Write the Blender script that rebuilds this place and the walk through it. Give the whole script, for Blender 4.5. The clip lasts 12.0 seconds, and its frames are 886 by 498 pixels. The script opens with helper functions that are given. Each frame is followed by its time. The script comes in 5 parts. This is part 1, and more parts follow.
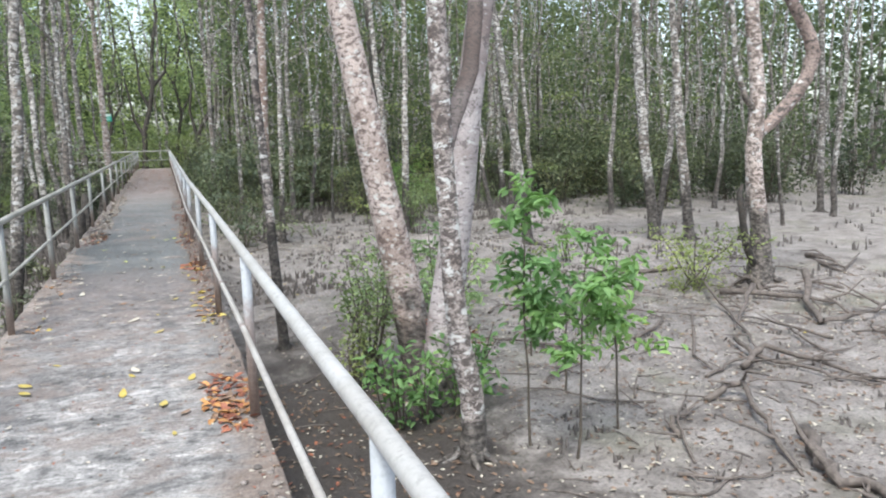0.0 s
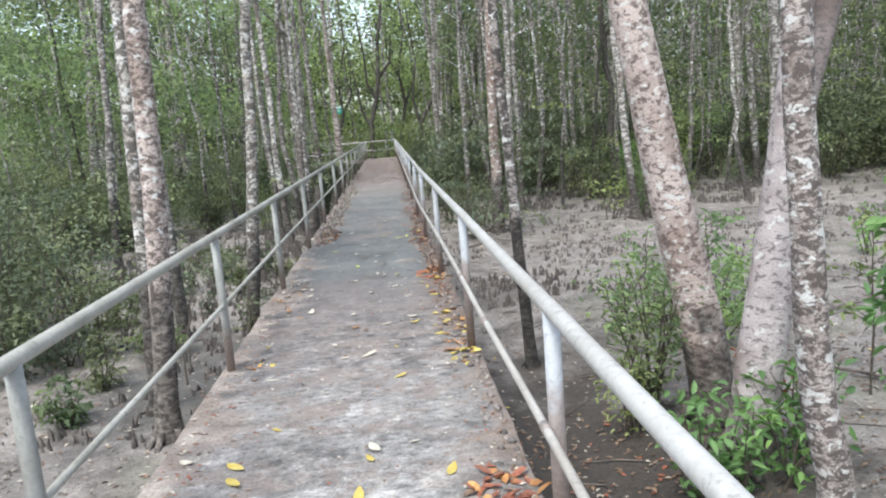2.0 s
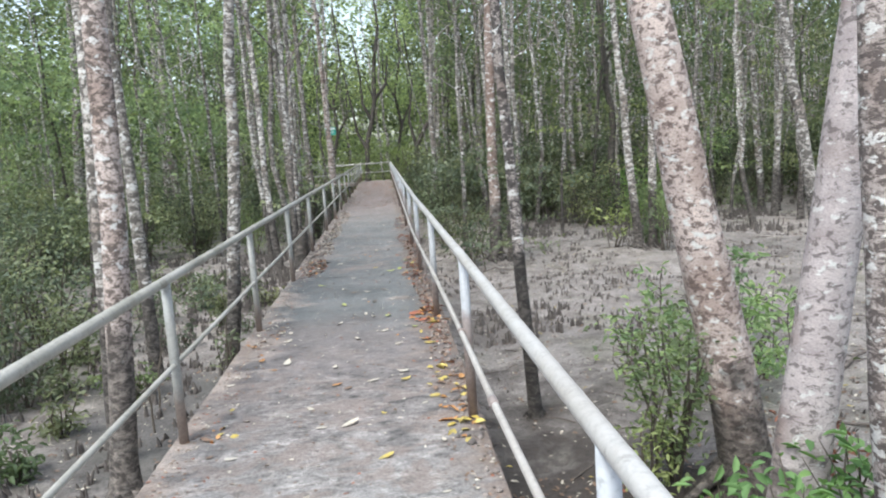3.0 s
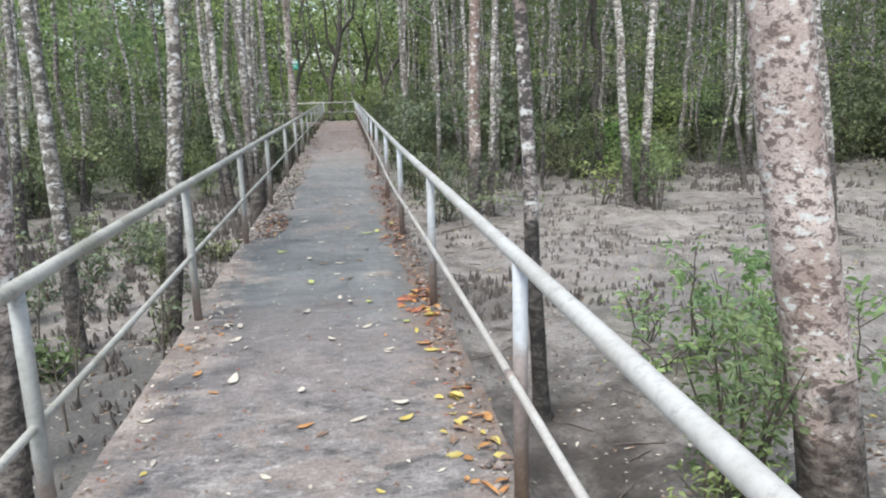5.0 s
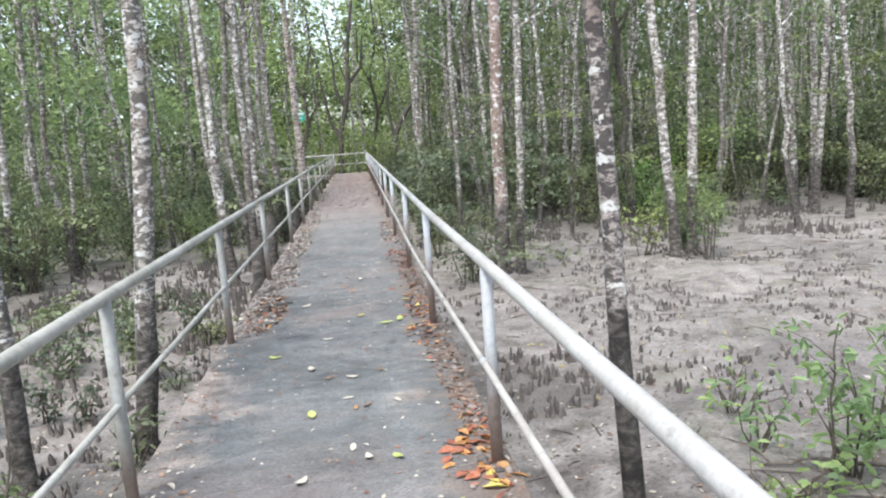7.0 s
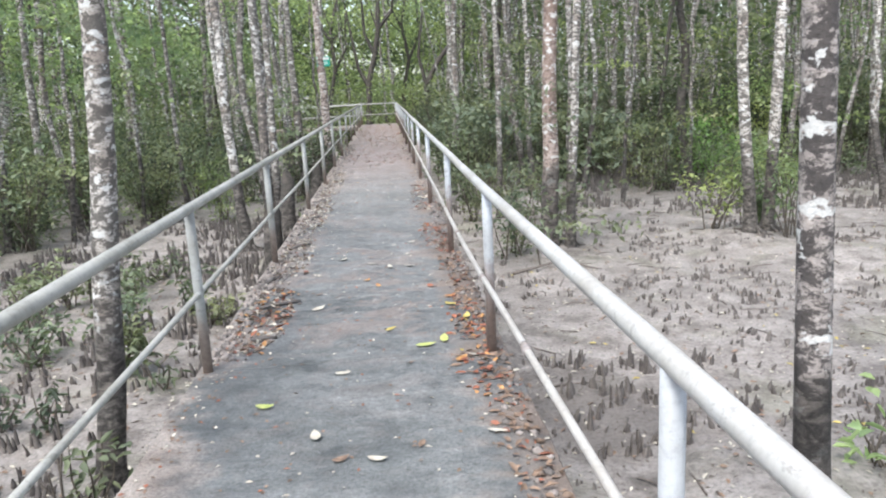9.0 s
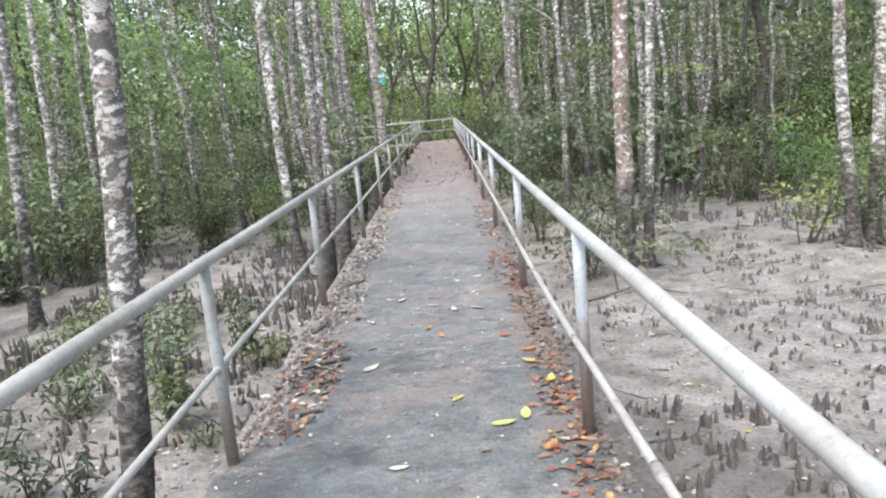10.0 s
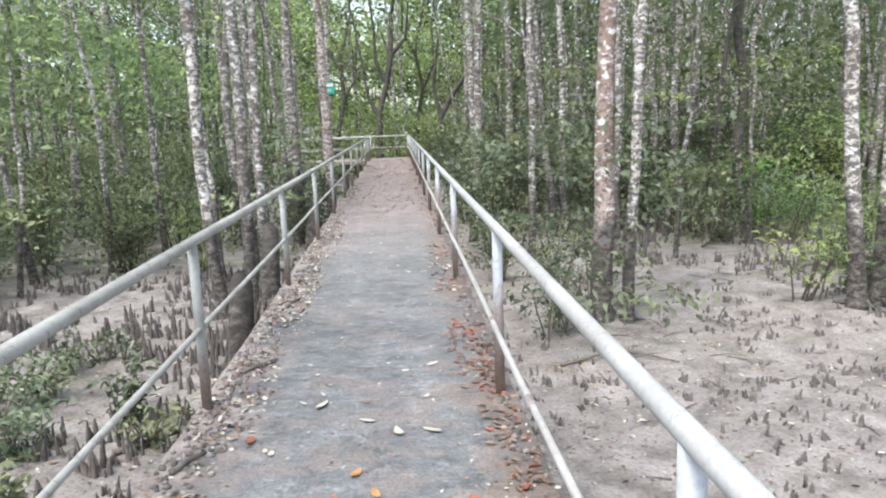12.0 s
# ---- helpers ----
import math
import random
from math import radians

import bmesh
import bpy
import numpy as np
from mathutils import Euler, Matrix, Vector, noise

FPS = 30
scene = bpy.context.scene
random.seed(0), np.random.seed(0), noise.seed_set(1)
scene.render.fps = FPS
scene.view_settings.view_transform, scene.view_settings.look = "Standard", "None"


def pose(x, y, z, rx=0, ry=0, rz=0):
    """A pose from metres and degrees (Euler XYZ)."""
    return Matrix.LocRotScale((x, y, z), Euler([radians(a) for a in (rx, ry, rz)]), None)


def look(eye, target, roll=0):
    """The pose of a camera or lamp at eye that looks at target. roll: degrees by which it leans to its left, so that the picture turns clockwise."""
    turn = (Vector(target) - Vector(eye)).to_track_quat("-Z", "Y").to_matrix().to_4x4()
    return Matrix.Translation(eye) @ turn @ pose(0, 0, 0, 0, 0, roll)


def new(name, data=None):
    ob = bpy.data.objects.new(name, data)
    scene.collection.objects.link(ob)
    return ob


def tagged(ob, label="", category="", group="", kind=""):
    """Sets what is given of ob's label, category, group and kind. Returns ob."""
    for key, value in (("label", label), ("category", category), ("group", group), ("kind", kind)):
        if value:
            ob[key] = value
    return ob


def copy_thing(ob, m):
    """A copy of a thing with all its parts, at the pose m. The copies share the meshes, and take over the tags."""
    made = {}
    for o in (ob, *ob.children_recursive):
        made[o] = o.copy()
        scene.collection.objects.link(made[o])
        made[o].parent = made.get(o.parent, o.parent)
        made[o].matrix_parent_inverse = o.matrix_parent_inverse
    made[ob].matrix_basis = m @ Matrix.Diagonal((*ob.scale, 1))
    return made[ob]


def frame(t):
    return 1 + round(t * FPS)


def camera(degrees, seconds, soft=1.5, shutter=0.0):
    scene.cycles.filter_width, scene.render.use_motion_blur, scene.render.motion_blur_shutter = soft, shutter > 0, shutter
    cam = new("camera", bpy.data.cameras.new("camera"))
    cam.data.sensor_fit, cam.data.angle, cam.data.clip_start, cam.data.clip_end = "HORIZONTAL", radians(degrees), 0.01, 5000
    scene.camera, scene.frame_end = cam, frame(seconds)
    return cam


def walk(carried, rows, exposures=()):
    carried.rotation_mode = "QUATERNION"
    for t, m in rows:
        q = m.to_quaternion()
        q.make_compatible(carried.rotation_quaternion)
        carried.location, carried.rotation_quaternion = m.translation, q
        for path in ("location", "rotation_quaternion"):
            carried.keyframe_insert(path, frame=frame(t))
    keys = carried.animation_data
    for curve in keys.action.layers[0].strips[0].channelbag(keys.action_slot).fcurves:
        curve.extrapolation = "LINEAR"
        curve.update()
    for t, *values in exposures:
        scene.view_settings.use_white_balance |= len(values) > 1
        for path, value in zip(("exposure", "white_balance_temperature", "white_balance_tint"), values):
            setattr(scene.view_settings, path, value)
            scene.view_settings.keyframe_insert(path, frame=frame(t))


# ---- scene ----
cam = camera(61.9, 12.0, soft=2.1)
PATH = [
    (0, (0.435, 0.769, 1.52), (1.125, 2.62, 1.207), -1.4),
    (0.2, (0.431, 0.969, 1.502), (0.927, 2.888, 1.24), -0.9),
    (0.4, (0.416, 1.173, 1.518), (0.75, 3.118, 1.196), -2.8),
    (0.5, (0.409, 1.278, 1.52), (0.683, 3.232, 1.196), -2.6),
    (0.7, (0.386, 1.441, 1.517), (0.591, 3.411, 1.236), -3.1),
    (0.9, (0.368, 1.608, 1.516), (0.621, 3.569, 1.216), -0.9),
    (1, (0.356, 1.686, 1.517), (0.626, 3.648, 1.236), 0),
    (1.2, (0.353, 1.881, 1.505), (0.646, 3.837, 1.209), -0.3),
    (1.4, (0.35, 2.067, 1.486), (0.626, 4.023, 1.172), -0.2),
    (1.5, (0.348, 2.16, 1.478), (0.58, 4.121, 1.159), -1.6),
    (1.7, (0.347, 2.338, 1.496), (0.463, 4.308, 1.17), -4.2),
    (1.9, (0.347, 2.505, 1.486), (0.436, 4.475, 1.155), -4.9),
    (2, (0.349, 2.592, 1.483), (0.473, 4.56, 1.152), -4.7),
    (2.2, (0.342, 2.757, 1.495), (0.633, 4.709, 1.173), -2.1),
    (2.4, (0.334, 2.91, 1.503), (0.703, 4.857, 1.233), -1.8),
    (2.5, (0.334, 2.995, 1.511), (0.711, 4.941, 1.243), -2),
    (2.7, (0.356, 3.164, 1.49), (0.7, 5.112, 1.198), -2.6),
    (2.9, (0.383, 3.313, 1.501), (0.577, 5.282, 1.208), -4),
    (3, (0.397, 3.386, 1.507), (0.54, 5.362, 1.233), -4),
    (3.2, (0.408, 3.564, 1.489), (0.523, 5.538, 1.194), -4.9),
    (3.4, (0.422, 3.756, 1.466), (0.569, 5.715, 1.093), -5.3),
    (3.5, (0.421, 3.853, 1.458), (0.636, 5.802, 1.063), -3.7),
    (3.7, (0.402, 4.006, 1.497), (0.65, 5.948, 1.086), -2.6),
    (5.3, (0.224, 5.274, 1.449), (0.464, 7.213, 1.022), -1.5),
    (5.5, (0.225, 5.461, 1.437), (0.427, 7.409, 1.031), -2.4),
    (5.7, (0.212, 5.646, 1.442), (0.352, 7.607, 1.072), -3.7),
    (5.9, (0.203, 5.821, 1.448), (0.293, 7.789, 1.101), -5),
    (6, (0.196, 5.91, 1.452), (0.273, 7.88, 1.119), -5.4),
    (6.2, (0.206, 6.088, 1.466), (0.334, 8.059, 1.15), -4.4),
    (6.4, (0.207, 6.278, 1.473), (0.534, 8.228, 1.171), -2.6),
    (6.5, (0.22, 6.349, 1.492), (0.611, 8.289, 1.202), -2.2),
    (6.7, (0.234, 6.514, 1.464), (0.619, 8.453, 1.16), -2.5),
    (6.9, (0.247, 6.703, 1.459), (0.522, 8.66, 1.153), -3.4),
    (7, (0.26, 6.798, 1.46), (0.472, 8.763, 1.156), -4.1),
    (7.2, (0.266, 6.963, 1.466), (0.385, 8.936, 1.166), -4.4),
    (8.8, (0.278, 8.399, 1.416), (0.327, 10.362, 1.036), -4.4),
    (9, (0.237, 8.562, 1.45), (0.371, 10.511, 1.024), -2.9),
    (9.2, (0.243, 8.724, 1.441), (0.411, 10.673, 1.029), -2.2),
    (9.4, (0.251, 8.897, 1.432), (0.44, 10.846, 1.028), -2.6),
    (9.5, (0.257, 8.987, 1.428), (0.437, 10.938, 1.027), -2.9),
    (9.7, (0.252, 9.179, 1.436), (0.358, 11.141, 1.06), -4),
    (9.9, (0.245, 9.356, 1.441), (0.255, 11.321, 1.071), -5.3),
    (10, (0.236, 9.447, 1.446), (0.207, 11.411, 1.069), -5.4),
    (10.2, (0.243, 9.622, 1.438), (0.174, 11.583, 1.047), -5.7),
    (10.4, (0.256, 9.802, 1.449), (0.255, 11.753, 1.009), -3.5),
    (10.5, (0.26, 9.9, 1.459), (0.3, 11.85, 1.018), -2.9),
    (10.7, (0.269, 10.078, 1.456), (0.33, 12.027, 1.011), -3.4),
    (10.9, (0.276, 10.274, 1.453), (0.229, 12.235, 1.065), -4.9),
    (11, (0.283, 10.367, 1.457), (0.181, 12.328, 1.076), -5),
    (11.2, (0.282, 10.553, 1.444), (0.096, 12.508, 1.064), -5.3),
    (11.4, (0.276, 10.765, 1.43), (0.06, 12.712, 1.028), -5.8),
    (11.5, (0.276, 10.857, 1.422), (0.123, 12.804, 0.995), -5.4),
    (11.7, (0.265, 11.008, 1.449), (0.27, 12.956, 0.995), -3.4),
    (11.9, (0.26, 11.171, 1.463), (0.36, 13.132, 1.081), -2.5),
    (12, (0.252, 11.259, 1.469), (0.366, 13.226, 1.125), -2.1),
]
walk(cam, [(t, look(eye, target, roll)) for t, eye, target, roll in PATH], exposures=[(0, 1.16, 6330, 6), (1.5, 1.16, 6330, 6), (3.5, 1.15, 6330, 6), (6.0, 1.22, 6330, 6), (6.6, 1.38, 6330, 7), (9, 1.52, 6330, 8), (12, 1.6, 6330, 8)])

# ---------------------------------------------------------------- light
world = bpy.data.worlds.new("overcast_sky")
scene.world = world
world.use_nodes = True
wn = world.node_tree.nodes
sky = wn.new("ShaderNodeTexSky")
sky.sky_type = 'NISHITA'
sky.sun_disc = False
sky.sun_elevation = radians(62)
sky.sun_rotation = radians(216)
sky.air_density = 1.0
sky.dust_density = 2.0
sky.ozone_density = 0.6
haze = wn.new("ShaderNodeHueSaturation")
haze.inputs["Saturation"].default_value = 0.62
world.node_tree.links.new(sky.outputs[0], haze.inputs["Color"])
world.node_tree.links.new(haze.outputs[0], wn["Background"].inputs[0])
wn["Background"].inputs[1].default_value = 0.15
sun_data = bpy.data.lights.new("sun", 'SUN')
sun_data.energy = 1.5
sun_data.angle = radians(24)
sun_data.color = (1.0, 0.97, 0.92)
sun = new("sun", sun_data)
sun.matrix_world = look((-11, -17, 38), (0, 0, 0))

GROUND = -1.3
DECK_L, DECK_R = -0.87, 0.84
DECK_END = 42.3


# ---------------------------------------------------------------- node materials
def material(name):
    m = bpy.data.materials.new(name)
    m.use_nodes = True
    return m, m.node_tree.nodes, m.node_tree.links, m.node_tree.nodes["Principled BSDF"]


def noise_tex(nodes, links, vec, scale, detail=5.0, rough=0.6, distort=0.0):
    n = nodes.new("ShaderNodeTexNoise")
    n.inputs["Scale"].default_value = scale
    n.inputs["Detail"].default_value = detail
    n.inputs["Roughness"].default_value = rough
    n.inputs["Distortion"].default_value = distort
    links.new(vec, n.inputs["Vector"])
    return n.outputs["Fac"]


def ramp(nodes, links, fac, stops):
    r = nodes.new("ShaderNodeValToRGB")
    el = r.color_ramp.elements
    while len(el) < len(stops):
        el.new(0.5)
    for e, (p, c) in zip(el, stops):
        e.position = p
        e.color = (*c, 1) if len(c) == 3 else c
    links.new(fac, r.inputs[0])
    return r.outputs[0]


def grey(v):
    return (v, v, v)


def mix(nodes, links, fac, a, b, kind='MIX'):
    n = nodes.new("ShaderNodeMix")
    n.data_type = 'RGBA'
    n.blend_type = kind
    for sock, value in ((n.inputs[0], fac), (n.inputs[6], a), (n.inputs[7], b)):
        if isinstance(value, (int, float)):
            sock.default_value = value
        elif isinstance(value, tuple):
            sock.default_value = (*value, 1)
        else:
            links.new(value, sock)
    return n.outputs[2]


def calc(nodes, links, op, a, b=0.0, clamp=False):
    n = nodes.new("ShaderNodeMath")
    n.operation = op
    n.use_clamp = clamp
    for sock, value in ((n.inputs[0], a), (n.inputs[1], b)):
        if isinstance(value, (int, float)):
            sock.default_value = value
        else:
            links.new(value, sock)
    return n.outputs[0]


def bump(nodes, links, bsdf, height, strength, distance):
    b = nodes.new("ShaderNodeBump")
    b.inputs["Strength"].default_value = strength
    b.inputs["Distance"].default_value = distance
    links.new(height, b.inputs["Height"])
    links.new(b.outputs[0], bsdf.inputs["Normal"])


def shifted_coords(nodes, links, stretch=(1, 1, 1)):
    """Object coordinates, moved by a random amount for each object."""
    tc = nodes.new("ShaderNodeTexCoord")
    info = nodes.new("ShaderNodeObjectInfo")
    off = calc(nodes, links, 'MULTIPLY', info.outputs["Random"], 61.0)
    mp = nodes.new("ShaderNodeMapping")
    mp.inputs["Scale"].default_value = stretch
    links.new(tc.outputs["Object"], mp.inputs["Vector"])
    comb = nodes.new("ShaderNodeCombineXYZ")
    for i in range(3):
        links.new(off, comb.inputs[i])
    links.new(comb.outputs[0], mp.inputs["Location"])
    return mp.outputs[0], info.outputs["Random"]


def world_coords(nodes):
    g = nodes.new("ShaderNodeNewGeometry")
    return g.outputs["Position"], g


def bark(name, light, mid, blotch=0.52, lichen=0.62, tide=-0.15, scale=1.0, dark=(0.05, 0.045, 0.04), wet=1.0, fleck=0.52):
    """Mottled bark: pale base, dark blotches, white lichen, and a wet mud stain up to the tide line."""
    m, nodes, links, bsdf = material(name)
    vec, rnd = shifted_coords(nodes, links, (1, 1, 1.55))
    big = noise_tex(nodes, links, vec, 2.2 * scale, 4)
    col = ramp(nodes, links, big, [(0.3, mid), (0.7, light)])
    tone = ramp(nodes, links, rnd, [(0, (0.74, 0.72, 0.70)), (0.5, (1.0, 0.96, 0.93)), (1, (1.12, 1.12, 1.12))])
    col = mix(nodes, links, 1.0, col, tone, 'MULTIPLY')
    zones = noise_tex(nodes, links, vec, 0.85, 3, 0.55, 0.4)
    col = mix(nodes, links, 1.0, col, ramp(nodes, links, zones, [(0.38, (0.62, 0.56, 0.53)), (0.5, grey(1.0)), (0.62, grey(1.1))]), 'MULTIPLY')
    spots = noise_tex(nodes, links, vec, 7.5 * scale, 7, 0.68, 0.5)
    fac = ramp(nodes, links, spots, [(blotch - 0.025, grey(0)), (blotch + 0.02, grey(1))])
    fac = mix(nodes, links, 1.0, fac, grey(0.86), 'MULTIPLY')
    col = mix(nodes, links, fac, col, dark)
    flecks = noise_tex(nodes, links, vec, 23 * scale, 5, 0.65, 0.6)
    ff = ramp(nodes, links, flecks, [(fleck, grey(0)), (fleck + 0.05, grey(0.7))])
    col = mix(nodes, links, ff, col, tuple(c * 1.6 for c in dark))
    white = noise_tex(nodes, links, vec, 5.5 * scale, 5, 0.6, 0.3)
    wf = ramp(nodes, links, white, [(lichen, grey(0)), (lichen + 0.025, grey(0.92))])
    col = mix(nodes, links, wf, col, (0.70, 0.69, 0.665))
    fine = noise_tex(nodes, links, vec, 55, 4, 0.7)
    speck = ramp(nodes, links, fine, [(0.3, grey(0.72)), (0.7, grey(1.12))])
    col = mix(nodes, links, 1.0, col, speck, 'MULTIPLY')
    pos, g = world_coords(nodes)
    sep = nodes.new("ShaderNodeSeparateXYZ")
    links.new(pos, sep.inputs[0])
    wave = noise_tex(nodes, links, pos, 3.2, 4)
    line = calc(nodes, links, 'MULTIPLY_ADD', wave, 1.9)
    line.node.inputs[2].default_value = tide - 1.1
    line = calc(nodes, links, 'ADD', line, calc(nodes, links, 'MULTIPLY', rnd, 0.5))
    depth = calc(nodes, links, 'SUBTRACT', line, sep.outputs[2])
    tf = ramp(nodes, links, depth, [(0.0, grey(0)), (0.12, grey(0.55)), (0.4, grey(0.95))])
    mud = ramp(nodes, links, spots, [(0.36, (0.20, 0.175, 0.155)), (0.46, (0.105, 0.092, 0.082)), (0.58, (0.035, 0.03, 0.027))])
    mud = mix(nodes, links, 1.0, mud, speck, 'MULTIPLY')
    mud = mix(nodes, links, 1.0, mud, grey(wet), 'MULTIPLY')
    col = mix(nodes, links, tf, col, mud)
    links.new(col, bsdf.inputs["Base Color"])
    bsdf.inputs["Roughness"].default_value = 0.85
    h = calc(nodes, links, 'ADD', fine, calc(nodes, links, 'MULTIPLY', spots, 1.5))
    bump(nodes, links, bsdf, h, 0.55, 0.012)
    return m


def leaf_material(name, dark, light, translucent=0.35, rough=0.5):
    m, nodes, links, bsdf = material(name)
    g = nodes.new("ShaderNodeNewGeometry")
    info = nodes.new("ShaderNodeObjectInfo")
    soft_dark = tuple(a * 0.7 + b * 0.3 for a, b in zip(dark, light))
    col = ramp(nodes, links, g.outputs["Random Per Island"], [(0.0, soft_dark), (0.75, light), (1.0, tuple(min(1, c * 1.2) for c in light))])
    age = noise_tex(nodes, links, g.outputs["Position"], 0.75, 3, 0.6)
    col = mix(nodes, links, 1.0, col, ramp(nodes, links, age, [(0.36, (0.6, 0.66, 0.7)), (0.5, (0.95, 0.97, 0.95)), (0.66, (1.35, 1.28, 1.15))]), 'MULTIPLY')
    tone = ramp(nodes, links, info.outputs["Random"], [(0, (0.75, 0.78, 0.8)), (1, (1.12, 1.08, 0.9))])
    col = mix(nodes, links, 1.0, col, tone, 'MULTIPLY')
    links.new(col, bsdf.inputs["Base Color"])
    bsdf.inputs["Roughness"].default_value = rough + 0.2
    bsdf.inputs["Specular IOR Level"].default_value = 0.25
    tr = nodes.new("ShaderNodeBsdfTranslucent")
    links.new(mix(nodes, links, 1.0, col, (1.08, 1.12, 0.72), 'MULTIPLY'), tr.inputs["Color"])
    ms = nodes.new("ShaderNodeMixShader")
    ms.inputs[0].default_value = translucent
    links.new(bsdf.outputs[0], ms.inputs[1])
    links.new(tr.outputs[0], ms.inputs[2])
    links.new(ms.outputs[0], nodes["Material Output"].inputs["Surface"])
    return m


def plain_leaf(name, a, b):
    """A fallen leaf: two tones blotched over it, with dry spots."""
    m, nodes, links, bsdf = material(name)
    vec, rnd = shifted_coords(nodes, links)
    f = noise_tex(nodes, links, vec, 28, 3)
    col = ramp(nodes, links, f, [(0.35, a), (0.65, b)])
    g = nodes.new("ShaderNodeNewGeometry")
    tone = ramp(nodes, links, g.outputs["Random Per Island"], [(0, grey(0.55)), (1, grey(1.05))])
    col = mix(nodes, links, 1.0, col, tone, 'MULTIPLY')
    links.new(col, bsdf.inputs["Base Color"])
    bsdf.inputs["Roughness"].default_value = 0.6
    return m


def mud_material():
    m, nodes, links, bsdf = material("tidal_mud")
    pos, g = world_coords(nodes)
    big = noise_tex(nodes, links, pos, 0.35, 4, 0.6)
    mid = noise_tex(nodes, links, pos, 2.3, 6, 0.65)
    fine = noise_tex(nodes, links, pos, 26, 5, 0.7)
    col = ramp(nodes, links, mid, [(0.36, (0.165, 0.145, 0.132)), (0.5, (0.27, 0.241, 0.222)), (0.64, (0.345, 0.313, 0.292))])
    wet = ramp(nodes, links, big, [(0.36, grey(0.78)), (0.6, grey(1.03))])
    col = mix(nodes, links, 1.0, col, wet, 'MULTIPLY')
    sp = ramp(nodes, links, fine, [(0.36, grey(0.64)), (0.5, grey(1.0)), (0.64, grey(1.16))])
    col = mix(nodes, links, 1.0, col, sp, 'MULTIPLY')
    algae = noise_tex(nodes, links, pos, 0.8, 3, 0.5)
    af = ramp(nodes, links, algae, [(0.55, grey(0)), (0.72, grey(0.35))])
    col = mix(nodes, links, af, col, (0.17, 0.18, 0.10))
    # elliptical patches of darker mud colour, their rims broken up by noise
    for cx, cy, rx, ry, patch_weight, tone in ((1.75, 6.9, 1.9, 5.6, 0.94, (0.046, 0.037, 0.032)), (-2.1, 11.4, 1.5, 2.4, 0.8, (0.085, 0.082, 0.08)), (1.9, 14.6, 0.9, 1.3, 0.6, (0.10, 0.085, 0.075))):
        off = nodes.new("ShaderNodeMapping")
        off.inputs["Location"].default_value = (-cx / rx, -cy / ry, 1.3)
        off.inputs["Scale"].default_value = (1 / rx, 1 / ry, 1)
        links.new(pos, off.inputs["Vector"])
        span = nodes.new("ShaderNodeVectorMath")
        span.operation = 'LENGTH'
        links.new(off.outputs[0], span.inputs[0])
        patch_reach = calc(nodes, links, 'ADD', span.outputs["Value"], calc(nodes, links, 'MULTIPLY', mid, 1.1))
        df = ramp(nodes, links, calc(nodes, links, 'MULTIPLY', patch_reach, 0.5), [(0.56, grey(patch_weight)), (0.82, grey(0))])
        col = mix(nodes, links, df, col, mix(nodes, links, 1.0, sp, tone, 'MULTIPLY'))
    links.new(col, bsdf.inputs["Base Color"])
    rr = ramp(nodes, links, big, [(0.35, grey(0.5)), (0.6, grey(0.85))])
    links.new(rr, bsdf.inputs["Roughness"])
    h = calc(nodes, links, 'ADD', fine, calc(nodes, links, 'MULTIPLY', mid, 2.0))
    bump(nodes, links, bsdf, h, 0.7, 0.035)
    return m


